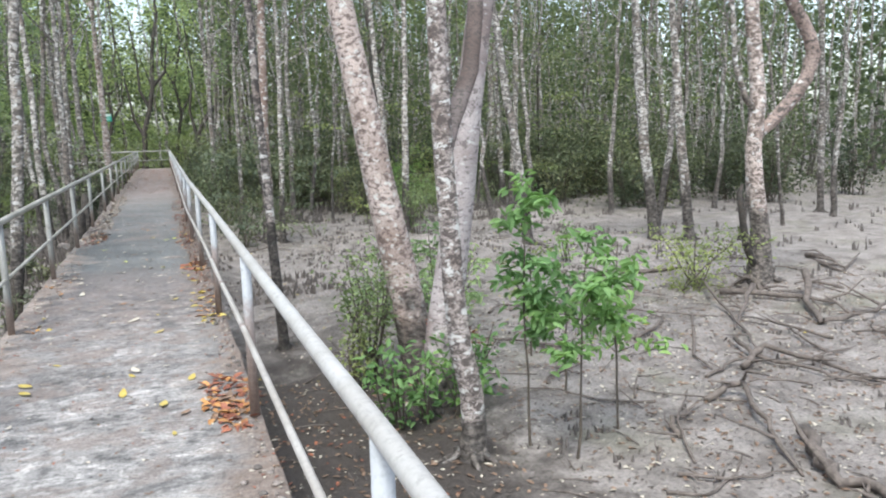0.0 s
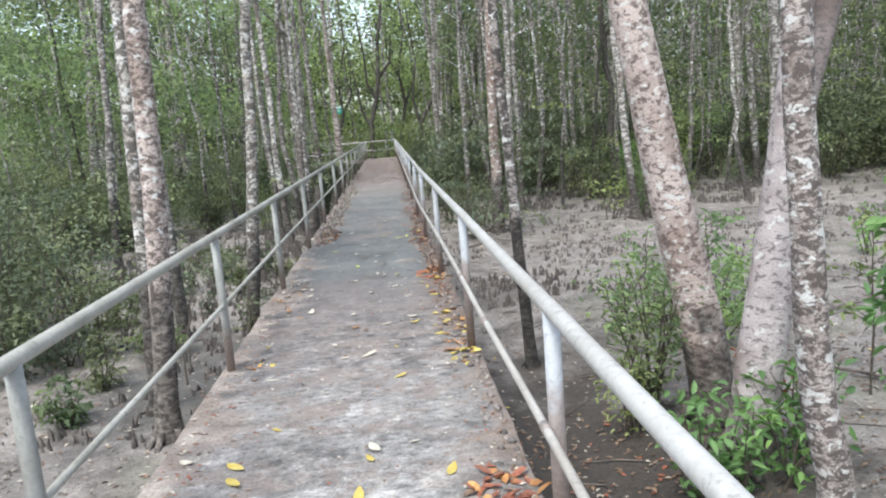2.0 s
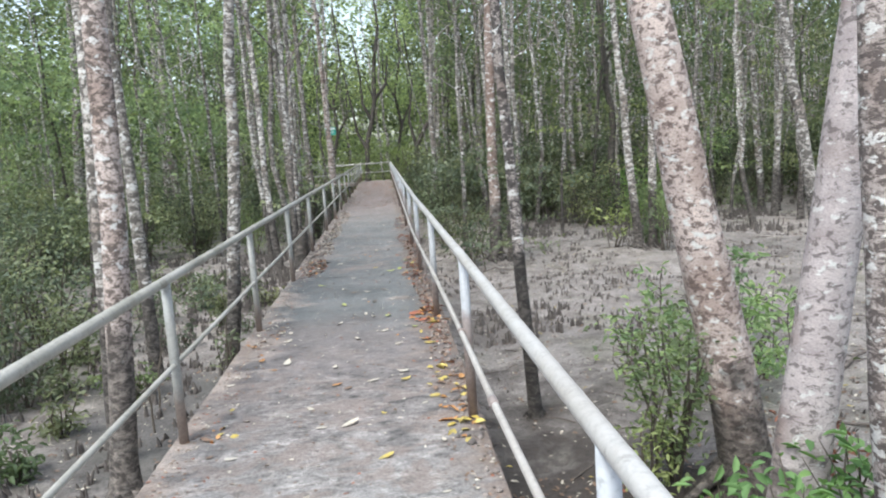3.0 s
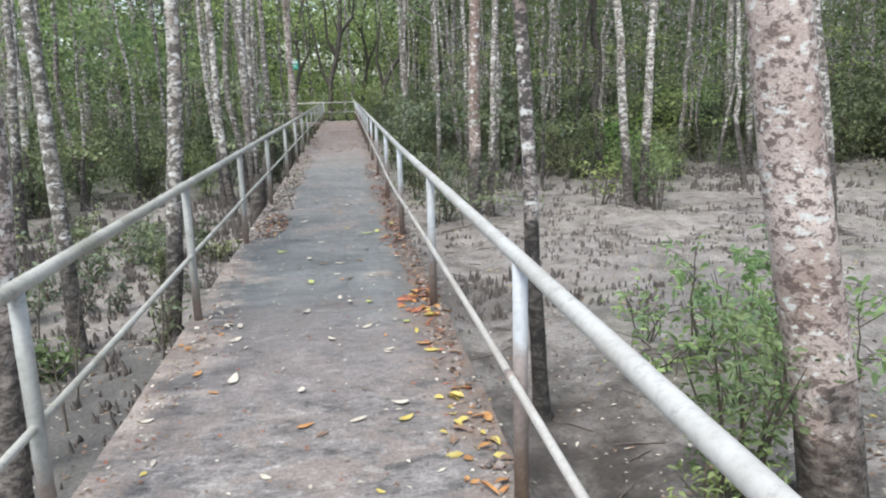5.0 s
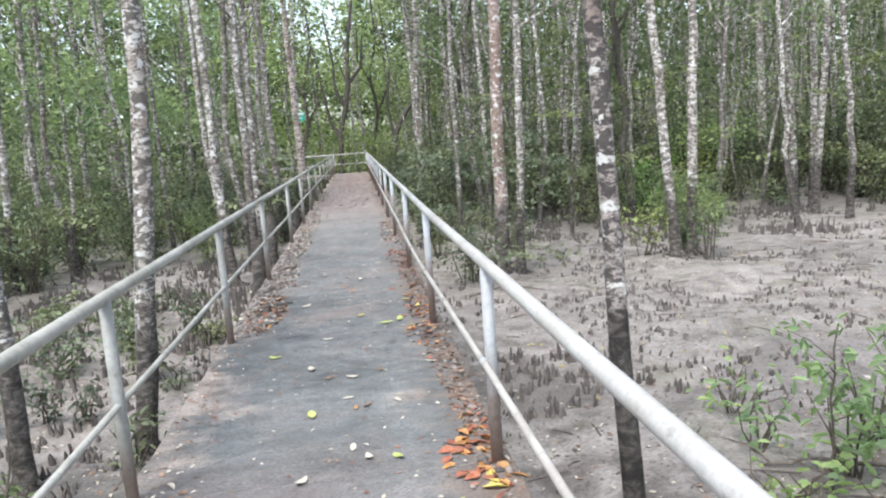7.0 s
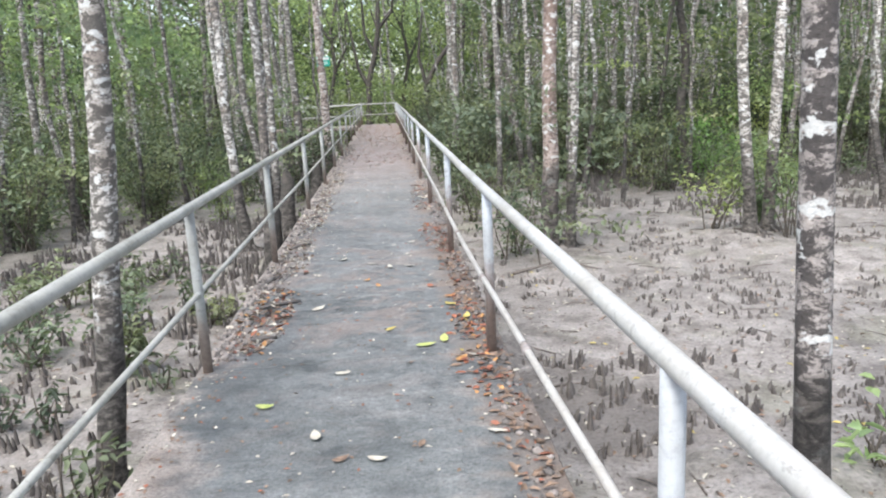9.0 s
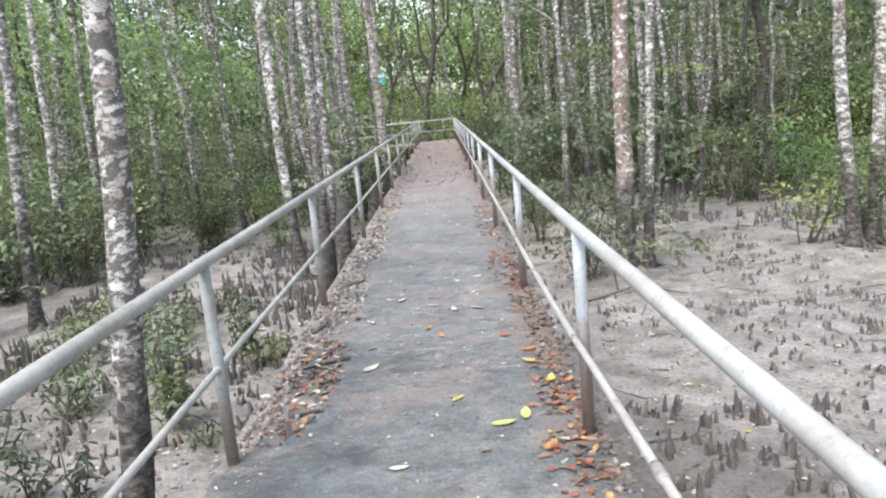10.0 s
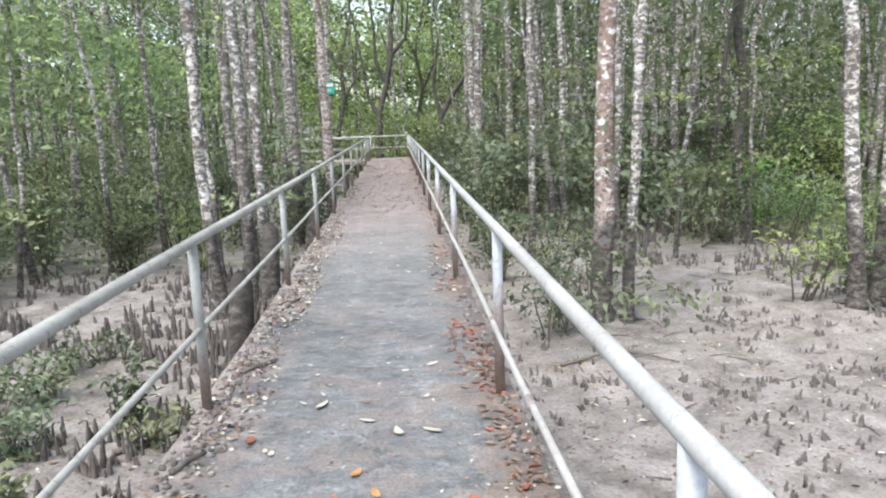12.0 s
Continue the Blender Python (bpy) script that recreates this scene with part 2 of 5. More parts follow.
def concrete(name):
    """Worn walkway concrete: pale and sandy first, then grey, then stained by leaves, with grit and sand washed to its edges."""
    m, nodes, links, bsdf = material(name)
    pos, g = world_coords(nodes)
    sep = nodes.new("ShaderNodeSeparateXYZ")
    links.new(pos, sep.inputs[0])
    mp = nodes.new("ShaderNodeMapping")
    mp.inputs["Scale"].default_value = (0.85, 1.2, 1)
    links.new(pos, mp.inputs["Vector"])
    big = noise_tex(nodes, links, mp.outputs[0], 1.2, 5, 0.62)
    mid = noise_tex(nodes, links, mp.outputs[0], 5.0, 6, 0.6, 0.2)
    small = noise_tex(nodes, links, mp.outputs[0], 19, 5, 0.65)
    fine = noise_tex(nodes, links, pos, 60, 4, 0.75)
    along = calc(nodes, links, 'ADD', sep.outputs[1], calc(nodes, links, 'MULTIPLY', big, 3.0))
    along = calc(nodes, links, 'MULTIPLY', along, 1 / 40)
    light = ramp(nodes, links, along, [(0.20, (0.345, 0.332, 0.322)), (0.232, (0.24, 0.216, 0.208)), (0.275, (0.205, 0.183, 0.179)), (0.297, (0.172, 0.178, 0.177)), (0.52, (0.215, 0.212, 0.207)), (0.64, (0.31, 0.262, 0.25))])
    dark = ramp(nodes, links, along, [(0.20, (0.21, 0.197, 0.19)), (0.232, (0.162, 0.148, 0.142)), (0.275, (0.135, 0.123, 0.119)), (0.297, (0.105, 0.111, 0.111)), (0.52, (0.145, 0.146, 0.143)), (0.64, (0.235, 0.185, 0.173))])
    tone = ramp(nodes, links, big, [(0.36, grey(0)), (0.62, grey(1))])
    col = mix(nodes, links, tone, dark, light)
    patch = ramp(nodes, links, mid, [(0.36, grey(0.5)), (0.46, grey(0.92)), (0.55, grey(1.08)), (0.64, grey(1.5))])
    calm = ramp(nodes, links, along, [(0.21, grey(1.0)), (0.24, grey(0.9)), (0.265, grey(0.55)), (0.30, grey(0.4)), (0.34, grey(0.65)), (0.62, grey(0.55))])
    col = mix(nodes, links, 1.0, col, mix(nodes, links, calm, grey(1.0), patch), 'MULTIPLY')
    chip = ramp(nodes, links, small, [(0.38, grey(0.42)), (0.45, grey(0.9)), (0.56, grey(1.02)), (0.64, grey(1.6))])
    rough_zone = ramp(nodes, links, along, [(0.20, grey(0.8)), (0.24, grey(0.75)), (0.26, grey(0.45)), (0.3, grey(0.3)), (0.35, grey(0.5))])
    chip = mix(nodes, links, rough_zone, grey(1.0), chip)
    col = mix(nodes, links, 1.0, col, chip, 'MULTIPLY')
    stain = noise_tex(nodes, links, mp.outputs[0], 2.7, 6, 0.7, 0.8)
    where = ramp(nodes, links, along, [(0.13, grey(0.5)), (0.2, grey(0.75)), (0.24, grey(0.6)), (0.27, grey(0.15)), (0.345, grey(0.15)), (0.37, grey(0.7)), (0.43, grey(0.55)), (0.5, grey(0.3)), (0.7, grey(0.75))])
    sf = mix(nodes, links, 1.0, ramp(nodes, links, stain, [(0.5, grey(0)), (0.57, grey(1))]), where, 'MULTIPLY')
    col = mix(nodes, links, sf, col, (0.235, 0.192, 0.172))
    scuff = noise_tex(nodes, links, mp.outputs[0], 8.5, 7, 0.75, 1.0)
    wf = mix(nodes, links, 1.0, ramp(nodes, links, scuff, [(0.57, grey(0)), (0.62, grey(0.8))]), where, 'MULTIPLY')
    col = mix(nodes, links, wf, col, (0.36, 0.335, 0.31))
    df = mix(nodes, links, 1.0, ramp(nodes, links, scuff, [(0.37, grey(0.8)), (0.42, grey(0))]), where, 'MULTIPLY')
    col = mix(nodes, links, df, col, (0.075, 0.072, 0.066))
    grit = ramp(nodes, links, fine, [(0.36, grey(0.68)), (0.5, grey(0.98)), (0.64, grey(1.22))])
    col = mix(nodes, links, 1.0, col, grit, 'MULTIPLY')
    edge = calc(nodes, links, 'MULTIPLY', big, 1.5)
    reach = calc(nodes, links, 'ADD', calc(nodes, links, 'ABSOLUTE', sep.outputs[0]), edge)
    reach = calc(nodes, links, 'ADD', reach, calc(nodes, links, 'MULTIPLY', mid, 0.75))
    ef = ramp(nodes, links, calc(nodes, links, 'MULTIPLY', reach, 0.5), [(0.84, grey(0)), (0.98, grey(0.8))])
    sandy = ramp(nodes, links, mid, [(0.35, (0.20, 0.155, 0.13)), (0.62, (0.36, 0.305, 0.265))])
    leafy = ramp(nodes, links, sep.outputs[0], [(0.35, grey(1.0)), (0.6, (0.62, 0.55, 0.5))])
    sandy = mix(nodes, links, 1.0, sandy, leafy, 'MULTIPLY')
    sandy = mix(nodes, links, 1.0, sandy, grit, 'MULTIPLY')
    col = mix(nodes, links, ef, col, sandy)
    links.new(col, bsdf.inputs["Base Color"])
    rr = ramp(nodes, links, mid, [(0.3, grey(0.5)), (0.6, grey(0.88))])
    links.new(rr, bsdf.inputs["Roughness"])
    h = calc(nodes, links, 'ADD', fine, calc(nodes, links, 'MULTIPLY', mid, 1.6))
    h = calc(nodes, links, 'ADD', h, small)
    bump(nodes, links, bsdf, h, 0.6, 0.014)
    return m


def pipe_paint(name, paint, grime, rust_top):
    """Weathered pale pipe paint: chalky streaks, grime, and rusty dirt towards its foot."""
    m, nodes, links, bsdf = material(name)
    pos, g = world_coords(nodes)
    big = noise_tex(nodes, links, pos, 2.6, 5, 0.65)
    fine = noise_tex(nodes, links, pos, 45, 5, 0.7)
    col = ramp(nodes, links, big, [(0.34, grime), (0.6, paint)])
    sp = ramp(nodes, links, fine, [(0.3, grey(0.78)), (0.5, grey(0.98)), (0.8, grey(1.06))])
    col = mix(nodes, links, 1.0, col, sp, 'MULTIPLY')
    flakes = noise_tex(nodes, links, pos, 17, 5, 0.7, 0.4)
    col = mix(nodes, links, ramp(nodes, links, flakes, [(0.60, grey(0)), (0.66, grey(0.55))]), col, tuple(0.6 * c for c in grime))
    if rust_top > 0:
        sep = nodes.new("ShaderNodeSeparateXYZ")
        links.new(pos, sep.inputs[0])
        line = calc(nodes, links, 'MULTIPLY', big, 2 * rust_top)
        d = calc(nodes, links, 'SUBTRACT', line, sep.outputs[2])
        rf = ramp(nodes, links, d, [(0.0, grey(0)), (0.14, grey(0.7)), (0.5, grey(0.95))])
        rust = ramp(nodes, links, fine, [(0.3, (0.15, 0.098, 0.075)), (0.7, (0.27, 0.20, 0.165))])
        col = mix(nodes, links, rf, col, rust)
    links.new(col, bsdf.inputs["Base Color"])
    bsdf.inputs["Roughness"].default_value = 0.55
    bump(nodes, links, bsdf, fine, 0.25, 0.004)
    return m


def simple(name, a, b, scale=12, rough=0.8):
    m, nodes, links, bsdf = material(name)
    vec, rnd = shifted_coords(nodes, links)
    f = noise_tex(nodes, links, vec, scale, 5)
    col = ramp(nodes, links, f, [(0.3, a), (0.7, b)])
    links.new(col, bsdf.inputs["Base Color"])
    bsdf.inputs["Roughness"].default_value = rough
    bump(nodes, links, bsdf, f, 0.4, 0.01)
    return m


MUD = mud_material()
SLAB = concrete("worn_concrete")
PIPE_R = pipe_paint("white_pipe_paint", (0.475, 0.47, 0.46), (0.37, 0.35, 0.325), 0)
PIPE_DULL = pipe_paint("dull_pipe_paint", (0.47, 0.45, 0.425), (0.36, 0.33, 0.30), 0)
# left-hand pipes: a duller, greyer version of the pipe paint
PIPE_L = pipe_paint("greyish_pipe_paint", (0.43, 0.42, 0.385), (0.27, 0.262, 0.225), 0)
POST_R = pipe_paint("white_post_paint", (0.46, 0.48, 0.51), (0.35, 0.355, 0.36), 0.62)
POST_L = pipe_paint("grey_post_paint", (0.36, 0.365, 0.35), (0.23, 0.225, 0.205), 0.34)
BARK_PALE = bark("pale_blotched_bark", (0.73, 0.70, 0.66), (0.42, 0.39, 0.355), 0.49, 0.575, 0.15, 1.45, (0.075, 0.066, 0.058))
BARK_GREY = bark("grey_blotched_bark", (0.61, 0.59, 0.56), (0.36, 0.338, 0.315), 0.48, 0.60, 0.2, 1.35, (0.07, 0.062, 0.055))
BARK_PINK = bark("pinkish_spotted_bark", (0.74, 0.65, 0.61), (0.56, 0.47, 0.44), 0.54, 0.58, -0.35, 1.9, (0.12, 0.085, 0.075), 1.0, 0.56)
BARK_RINGED = bark("black_and_white_bark", (0.46, 0.42, 0.40), (0.27, 0.24, 0.225), 0.485, 0.58, 0.3, 1.25, (0.035, 0.03, 0.029), 0.5)
BARK_WARM = bark("warm_blotched_bark", (0.68, 0.60, 0.565), (0.47, 0.395, 0.365), 0.515, 0.58, 0.1, 1.6, (0.09, 0.07, 0.06), 1.4)
BARK_LICHEN = bark("lichen_patched_bark", (0.52, 0.47, 0.45), (0.34, 0.295, 0.275), 0.505, 0.56, -0.95, 1.9, (0.075, 0.06, 0.055))
BARK_SMOOTH = bark("smooth_silvery_bark", (0.66, 0.61, 0.615), (0.47, 0.42, 0.43), 0.555, 0.60, -0.95, 1.6, (0.17, 0.145, 0.14), 1.0, 0.6)
BARK_BROWN = bark("brown_bark", (0.36, 0.28, 0.25), (0.25, 0.19, 0.17), 0.56, 0.62, -0.2, 1.2)
BARK_RUSSET = bark("russet_patched_bark", (0.50, 0.425, 0.39), (0.35, 0.28, 0.25), 0.53, 0.565, 0.0, 1.35, (0.13, 0.09, 0.075))
BARK_FORK = bark("smooth_dark_brown_bark", (0.25, 0.205, 0.195), (0.17, 0.14, 0.13), 0.62, 0.75, -2.0)
BARK_DARK = bark("dark_bark", (0.13, 0.115, 0.10), (0.08, 0.07, 0.062), 0.5, 0.72)
TWIG = simple("dead_wood", (0.07, 0.056, 0.048), (0.20, 0.168, 0.148), 14)
STEM = simple("sapling_stem", (0.06, 0.05, 0.04), (0.14, 0.115, 0.09), 20)
ROOT = simple("muddy_aerial_root", (0.065, 0.056, 0.052), (0.17, 0.148, 0.134), 10)
DIRT = simple("dried_mud", (0.16, 0.132, 0.116), (0.34, 0.30, 0.275), 30)
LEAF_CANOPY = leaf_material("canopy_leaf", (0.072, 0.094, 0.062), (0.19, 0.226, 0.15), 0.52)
# brighter copy of the canopy leaf: light from the sky is put into its colour
LEAF_LIT = leaf_material("skylit_canopy_leaf", (0.175, 0.228, 0.138), (0.375, 0.462, 0.29), 0.62)
LEAF_SHRUB = leaf_material("dull_shrub_leaf", (0.085, 0.102, 0.072), (0.225, 0.255, 0.18), 0.35, 0.38)
LEAF_FRESH = leaf_material("fresh_green_leaf", (0.115, 0.225, 0.09), (0.265, 0.43, 0.195), 0.42, 0.42)
LEAF_OLIVE = leaf_material("olive_bush_leaf", (0.14, 0.18, 0.09), (0.31, 0.375, 0.205), 0.45, 0.45)
LEAF_DULL = leaf_material("dull_pale_green_leaf", (0.12, 0.15, 0.108), (0.26, 0.305, 0.225), 0.3, 0.4)
LEAF_PALE = leaf_material("pale_green_young_leaf", (0.24, 0.34, 0.19), (0.43, 0.56, 0.335), 0.55, 0.42)
# undergrowth leaf with the shade under the wood put into its darker colour
LEAF_SHADE = leaf_material("shaded_undergrowth_leaf", (0.04, 0.052, 0.037), (0.12, 0.142, 0.1), 0.33, 0.42)
FALLEN = {
    "yellow": plain_leaf("yellow_fallen_leaf", (0.52, 0.38, 0.07), (0.62, 0.52, 0.17)),
    "orange": plain_leaf("orange_fallen_leaf", (0.42, 0.18, 0.06), (0.60, 0.33, 0.12)),
    "russet": plain_leaf("russet_fallen_leaf", (0.23, 0.075, 0.045), (0.40, 0.155, 0.085)),
    "pale": plain_leaf("pale_dry_fallen_leaf", (0.52, 0.45, 0.36), (0.66, 0.62, 0.52)),
    "brown": plain_leaf("brown_dry_fallen_leaf", (0.15, 0.095, 0.065), (0.33, 0.22, 0.15)),
    "green": plain_leaf("greenish_fallen_leaf", (0.34, 0.42, 0.10), (0.60, 0.60, 0.22)),
}
SIGN_GREEN = simple("green_sign_paint", (0.02, 0.32, 0.22), (0.04, 0.42, 0.30), 6, 0.5)
SIGN_WHITE = simple("white_sign_paint", (0.62, 0.64, 0.63), (0.75, 0.77, 0.76), 6, 0.5)


# ---------------------------------------------------------------- mesh building
class Geo:
    """Collects vertices and faces of one mesh."""

    def __init__(self):
        self.v, self.f, self.n = [], {}, 0

    def add(self, v, f):
        v, f = np.asarray(v, float).reshape(-1, 3), np.asarray(f, int)
        self.v.append(v)
        self.f.setdefault(f.shape[1], []).append(f + self.n)
        self.n += len(v)

    def tube(self, pts, radii, sides=8, rough=0.0, seed=0, caps=False):
        pts, radii = np.asarray(pts, float), np.asarray(radii, float)
        n = len(pts)
        tan = np.gradient(pts, axis=0)
        tan /= np.linalg.norm(tan, axis=1)[:, None]
        ref = np.array([1.0, 0, 0]) if abs(tan[0][0]) < 0.9 else np.array([0, 1.0, 0])
        a = np.cross(tan, ref)
        a /= np.linalg.norm(a, axis=1)[:, None]
        b = np.cross(tan, a)
        ang = np.linspace(0, 2 * np.pi, sides, endpoint=False)
        rad = np.repeat(radii[:, None], sides, 1)
        if rough:
            k = np.arange(n)[:, None]
            rad = rad * (1 + rough * (np.sin(2 * ang + k * 0.9 + seed) + 0.7 * np.sin(3 * ang - k * 1.7 + 2 * seed) + 0.5 * np.sin(k * 2.3 + seed + ang)))
        ring = pts[:, None] + rad[..., None] * (np.cos(ang)[None, :, None] * a[:, None] + np.sin(ang)[None, :, None] * b[:, None])
        i, j = np.meshgrid(np.arange(n - 1), np.arange(sides), indexing="ij")
        k = (j + 1) % sides
        q = np.stack([i * sides + j, i * sides + k, (i + 1) * sides + k, (i + 1) * sides + j], -1).reshape(-1, 4)
        start = self.n
        self.add(ring.reshape(-1, 3), q)
        if caps:
            self.f.setdefault(sides, []).append(np.array([np.arange(sides)[::-1] + start, np.arange(sides) + start + (n - 1) * sides]))

    def leaves(self, centres, length, width, rng, droop=0.3, rich=False, flat=False):
        """Folded leaves: four corners each, or six where they are seen from near."""
        c = np.asarray(centres, float).reshape(-1, 3)
        n = len(c)
        yaw = rng.uniform(0, 2 * np.pi, n)
        pit = rng.normal(0, 0.12 * flat, n) if flat else rng.normal(-droop, 0.5, n)
        d = np.stack([np.cos(yaw) * np.cos(pit), np.sin(yaw) * np.cos(pit), np.sin(pit)], 1)
        side = np.cross(d, np.tile([0, 0, 1.0], (n, 1)))
        side /= np.linalg.norm(side, axis=1)[:, None] + 1e-9
        up = np.cross(side, d)
        roll = rng.normal(0, 0.15 * flat if flat else 0.6, n)[:, None]
        side, up = side * np.cos(roll) + up * np.sin(roll), up * np.cos(roll) - side * np.sin(roll)
        L = (length * rng.uniform(0.65, 1.25, n))[:, None]
        W = (width * rng.uniform(0.7, 1.25, n))[:, None]
        fold = up * W * (0.1 if flat else 0.25)
        tip = c + d * L - up * L * 0.12
        if rich:
            l1, l2 = c + d * L * 0.3 + side * W * 0.45 + fold, c + d * L * 0.68 + side * W * 0.36 + fold * 0.7
            r1, r2 = c + d * L * 0.3 - side * W * 0.45 + fold, c + d * L * 0.68 - side * W * 0.36 + fold * 0.7
            v = np.stack([c, l1, l2, tip, r2, r1], 1).reshape(-1, 3)
            o = np.arange(n)[:, None] * 6
            self.add(v, np.concatenate([o + [[0, 1, 2, 3]], o + [[0, 3, 4, 5]]]))
        else:
            l1, r1 = c + d * L * 0.45 + side * W * 0.5 + fold, c + d * L * 0.45 - side * W * 0.5 + fold
            v = np.stack([c, l1, tip, r1], 1).reshape(-1, 3)
            o = np.arange(n)[:, None] * 4
            self.add(v, np.concatenate([o + [[0, 1, 2]], o + [[0, 2, 3]]]))

    def mesh(self, name, mat, smooth=False):
        me = bpy.data.meshes.new(name)
        v = np.concatenate(self.v)
        sizes, loops = [], []
        for k, fs in self.f.items():
            f = np.concatenate(fs)
            sizes.append(np.full(len(f), k))
            loops.append(f.ravel())
        sizes, loops = np.concatenate(sizes), np.concatenate(loops)
        me.vertices.add(len(v))
        me.vertices.foreach_set("co", v.ravel())
        me.loops.add(len(loops))
        me.loops.foreach_set("vertex_index", loops.astype(np.int32))
        me.polygons.add(len(sizes))
        me.polygons.foreach_set("loop_start", (np.cumsum(sizes) - sizes).astype(np.int32))
        me.polygons.foreach_set("loop_total", sizes.astype(np.int32))
        if smooth:
            me.polygons.foreach_set("use_smooth", np.ones(len(sizes), bool))
        me.update(calc_edges=True)
        me.validate()
        me.materials.append(mat)
        return me


def part(name, geo, mat, parent=None, label="", smooth=False):
    ob = new(name, geo if isinstance(geo, bpy.types.Mesh) else geo.mesh(name, mat, smooth))
    ob.parent = parent
    return tagged(ob, label)


def thing(name, m, label, category, group="", kind=""):
    ob = new(name)
    ob.empty_display_size = 0.2
    ob.matrix_world = m
    return tagged(ob, label, category, group, kind)


def box_mesh(name, size, mat, bevel=0.01, jitter=0.0, cuts=0):
    bm = bmesh.new()
    bmesh.ops.create_cube(bm, size=1, matrix=Matrix.Diagonal((*size, 1)))
    if cuts:
        bmesh.ops.subdivide_edges(bm, edges=[e for e in bm.edges if abs((e.verts[0].co - e.verts[1].co).y) > 0.5 * size[1]], cuts=cuts)
    if jitter:
        for v in bm.verts:
            if abs(v.co.y) < size[1] * 0.49:
                v.co.x += random.uniform(-jitter, jitter)
    bmesh.ops.bevel(bm, geom=[e for e in bm.edges if e.calc_face_angle(0) > 0.6], offset=bevel, segments=1, affect='EDGES')
    me = bpy.data.meshes.new(name)
    bm.to_mesh(me)
    bm.free()
    me.materials.append(mat)
    return me


# ---------------------------------------------------------------- the ground
def lie(x, y):
    """The height of the mud at a place."""
    x, y = np.asarray(x, float), np.asarray(y, float)
    h = 0.05 * np.sin(0.55 * x + 0.3) * np.cos(0.43 * y + 1.1) + 0.03 * np.sin(1.7 * x + 0.8 * y) + 0.022 * np.sin(3.1 * y - 1.3 * x + 2)
    h = h + 0.014 * np.sin(7.3 * x + 2.1 * np.sin(2.9 * y)) * np.cos(6.1 * y + 1.7 * np.sin(3.3 * x)) + 0.008 * np.sin(17 * x + 3 * np.sin(5 * y)) * np.cos(15 * y + 2 * np.sin(7 * x))
    dip = np.exp(-((x - 1.6) / 0.9) ** 2 - ((y - 11) / 4.5) ** 2)
    return GROUND + h - 0.18 * dip


def axis(lo, hi, fine_lo, fine_hi, step):
    a = list(np.arange(fine_lo, fine_hi, step))
    s, v = step, a[-1]
    while v < hi:
        s *= 1.12
        v += s
        a.append(v)
    s, v = step, fine_lo
    while v > lo:
        s *= 1.12
        v -= s
        a.insert(0, v)
    return np.array(a)


gx, gy = axis(-900, 900, -9, 12, 0.11), axis(-900, 900, 2, 27, 0.12)
GX, GY = np.meshgrid(gx, gy, indexing="ij")
far_fade = np.clip(1 - (np.hypot(GX, GY - 15) - 60) / 60, 0, 1)
GZ = GROUND + (lie(GX, GY) - GROUND) * far_fade
nx, ny = len(gx), len(gy)
ii, jj = np.meshgrid(np.arange(nx - 1), np.arange(ny - 1), indexing="ij")
g = Geo()
g.add(np.stack([GX, GY, GZ], -1).reshape(-1, 3), np.stack([ii * ny + jj, (ii + 1) * ny + jj, (ii + 1) * ny + jj + 1, ii * ny + jj + 1], -1).reshape(-1, 4))
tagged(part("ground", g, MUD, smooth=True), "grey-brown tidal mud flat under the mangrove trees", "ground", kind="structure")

# ---------------------------------------------------------------- walkway
POST_Y = [-0.4, 2.2, 4.78, 7.37, 9.9, 12.46, 15.06, 18.05, 20.8, 23.45, 26.1, 28.8, 31.5, 34.2, 36.9, 39.6]


def right_x(y):
    """Where the right-hand railing stands: it closes in a little, then opens again."""
    return float(np.interp(y, (2, 9.9, 12.5, 15, 42), (0.82, 0.775, 0.752, 0.755, 0.80)))


deck = thing("pavement", pose(0, 0, 0), "raised concrete walkway of worn slabs strewn with leaves", "walkway", kind="structure")
joints = [-6.0, -3.2] + POST_Y + [DECK_END]
for k, (a, b) in enumerate(zip(joints[:-1], joints[1:])):
    me = box_mesh("concrete_slab", (DECK_R - DECK_L, b - a - 0.002, 0.13), SLAB, 0.004, 0.008, 9)
    s = part("concrete_slab", me, SLAB, deck)
    s.location = ((DECK_R + DECK_L) / 2, (a + b) / 2, -0.065)
me = box_mesh("concrete_slab", (3.8, 1.7, 0.13), SLAB, 0.012)
s = part("concrete_slab", me, SLAB, deck)
s.location = (DECK_L - 1.903, DECK_END - 0.85, -0.065)
for y in joints[1:-1]:
    me = box_mesh("cross_beam", (1.6, 0.2, 0.16), SLAB, 0.012)
    part("cross_beam", me, SLAB, deck).location = (0, y, -0.21)
    for x in (-0.6, 0.6):
        gg = Geo()
        gg.tube([(x, y, -0.28), (x, y, -1.7)], [0.09, 0.09], 10, caps=True)
        part("pile", gg, SLAB, deck, smooth=False)
for x in (-1.8, -4.2):
    gg = Geo()
    gg.tube([(x, DECK_END - 0.85, -0.128), (x, DECK_END - 0.85, -1.7)], [0.12, 0.12], 10, caps=True)
    part("pile", gg, SLAB, deck)


# ---------------------------------------------------------------- railings
RAIL_Z, MID_Z = 0.9, 0.44


def pipe_run(name, pts, radius, mat, parent, sides=12):
    gg = Geo()
    gg.tube(pts, [radius] * len(pts), sides, caps=True)
    return part(name, gg, mat, parent, smooth=True)


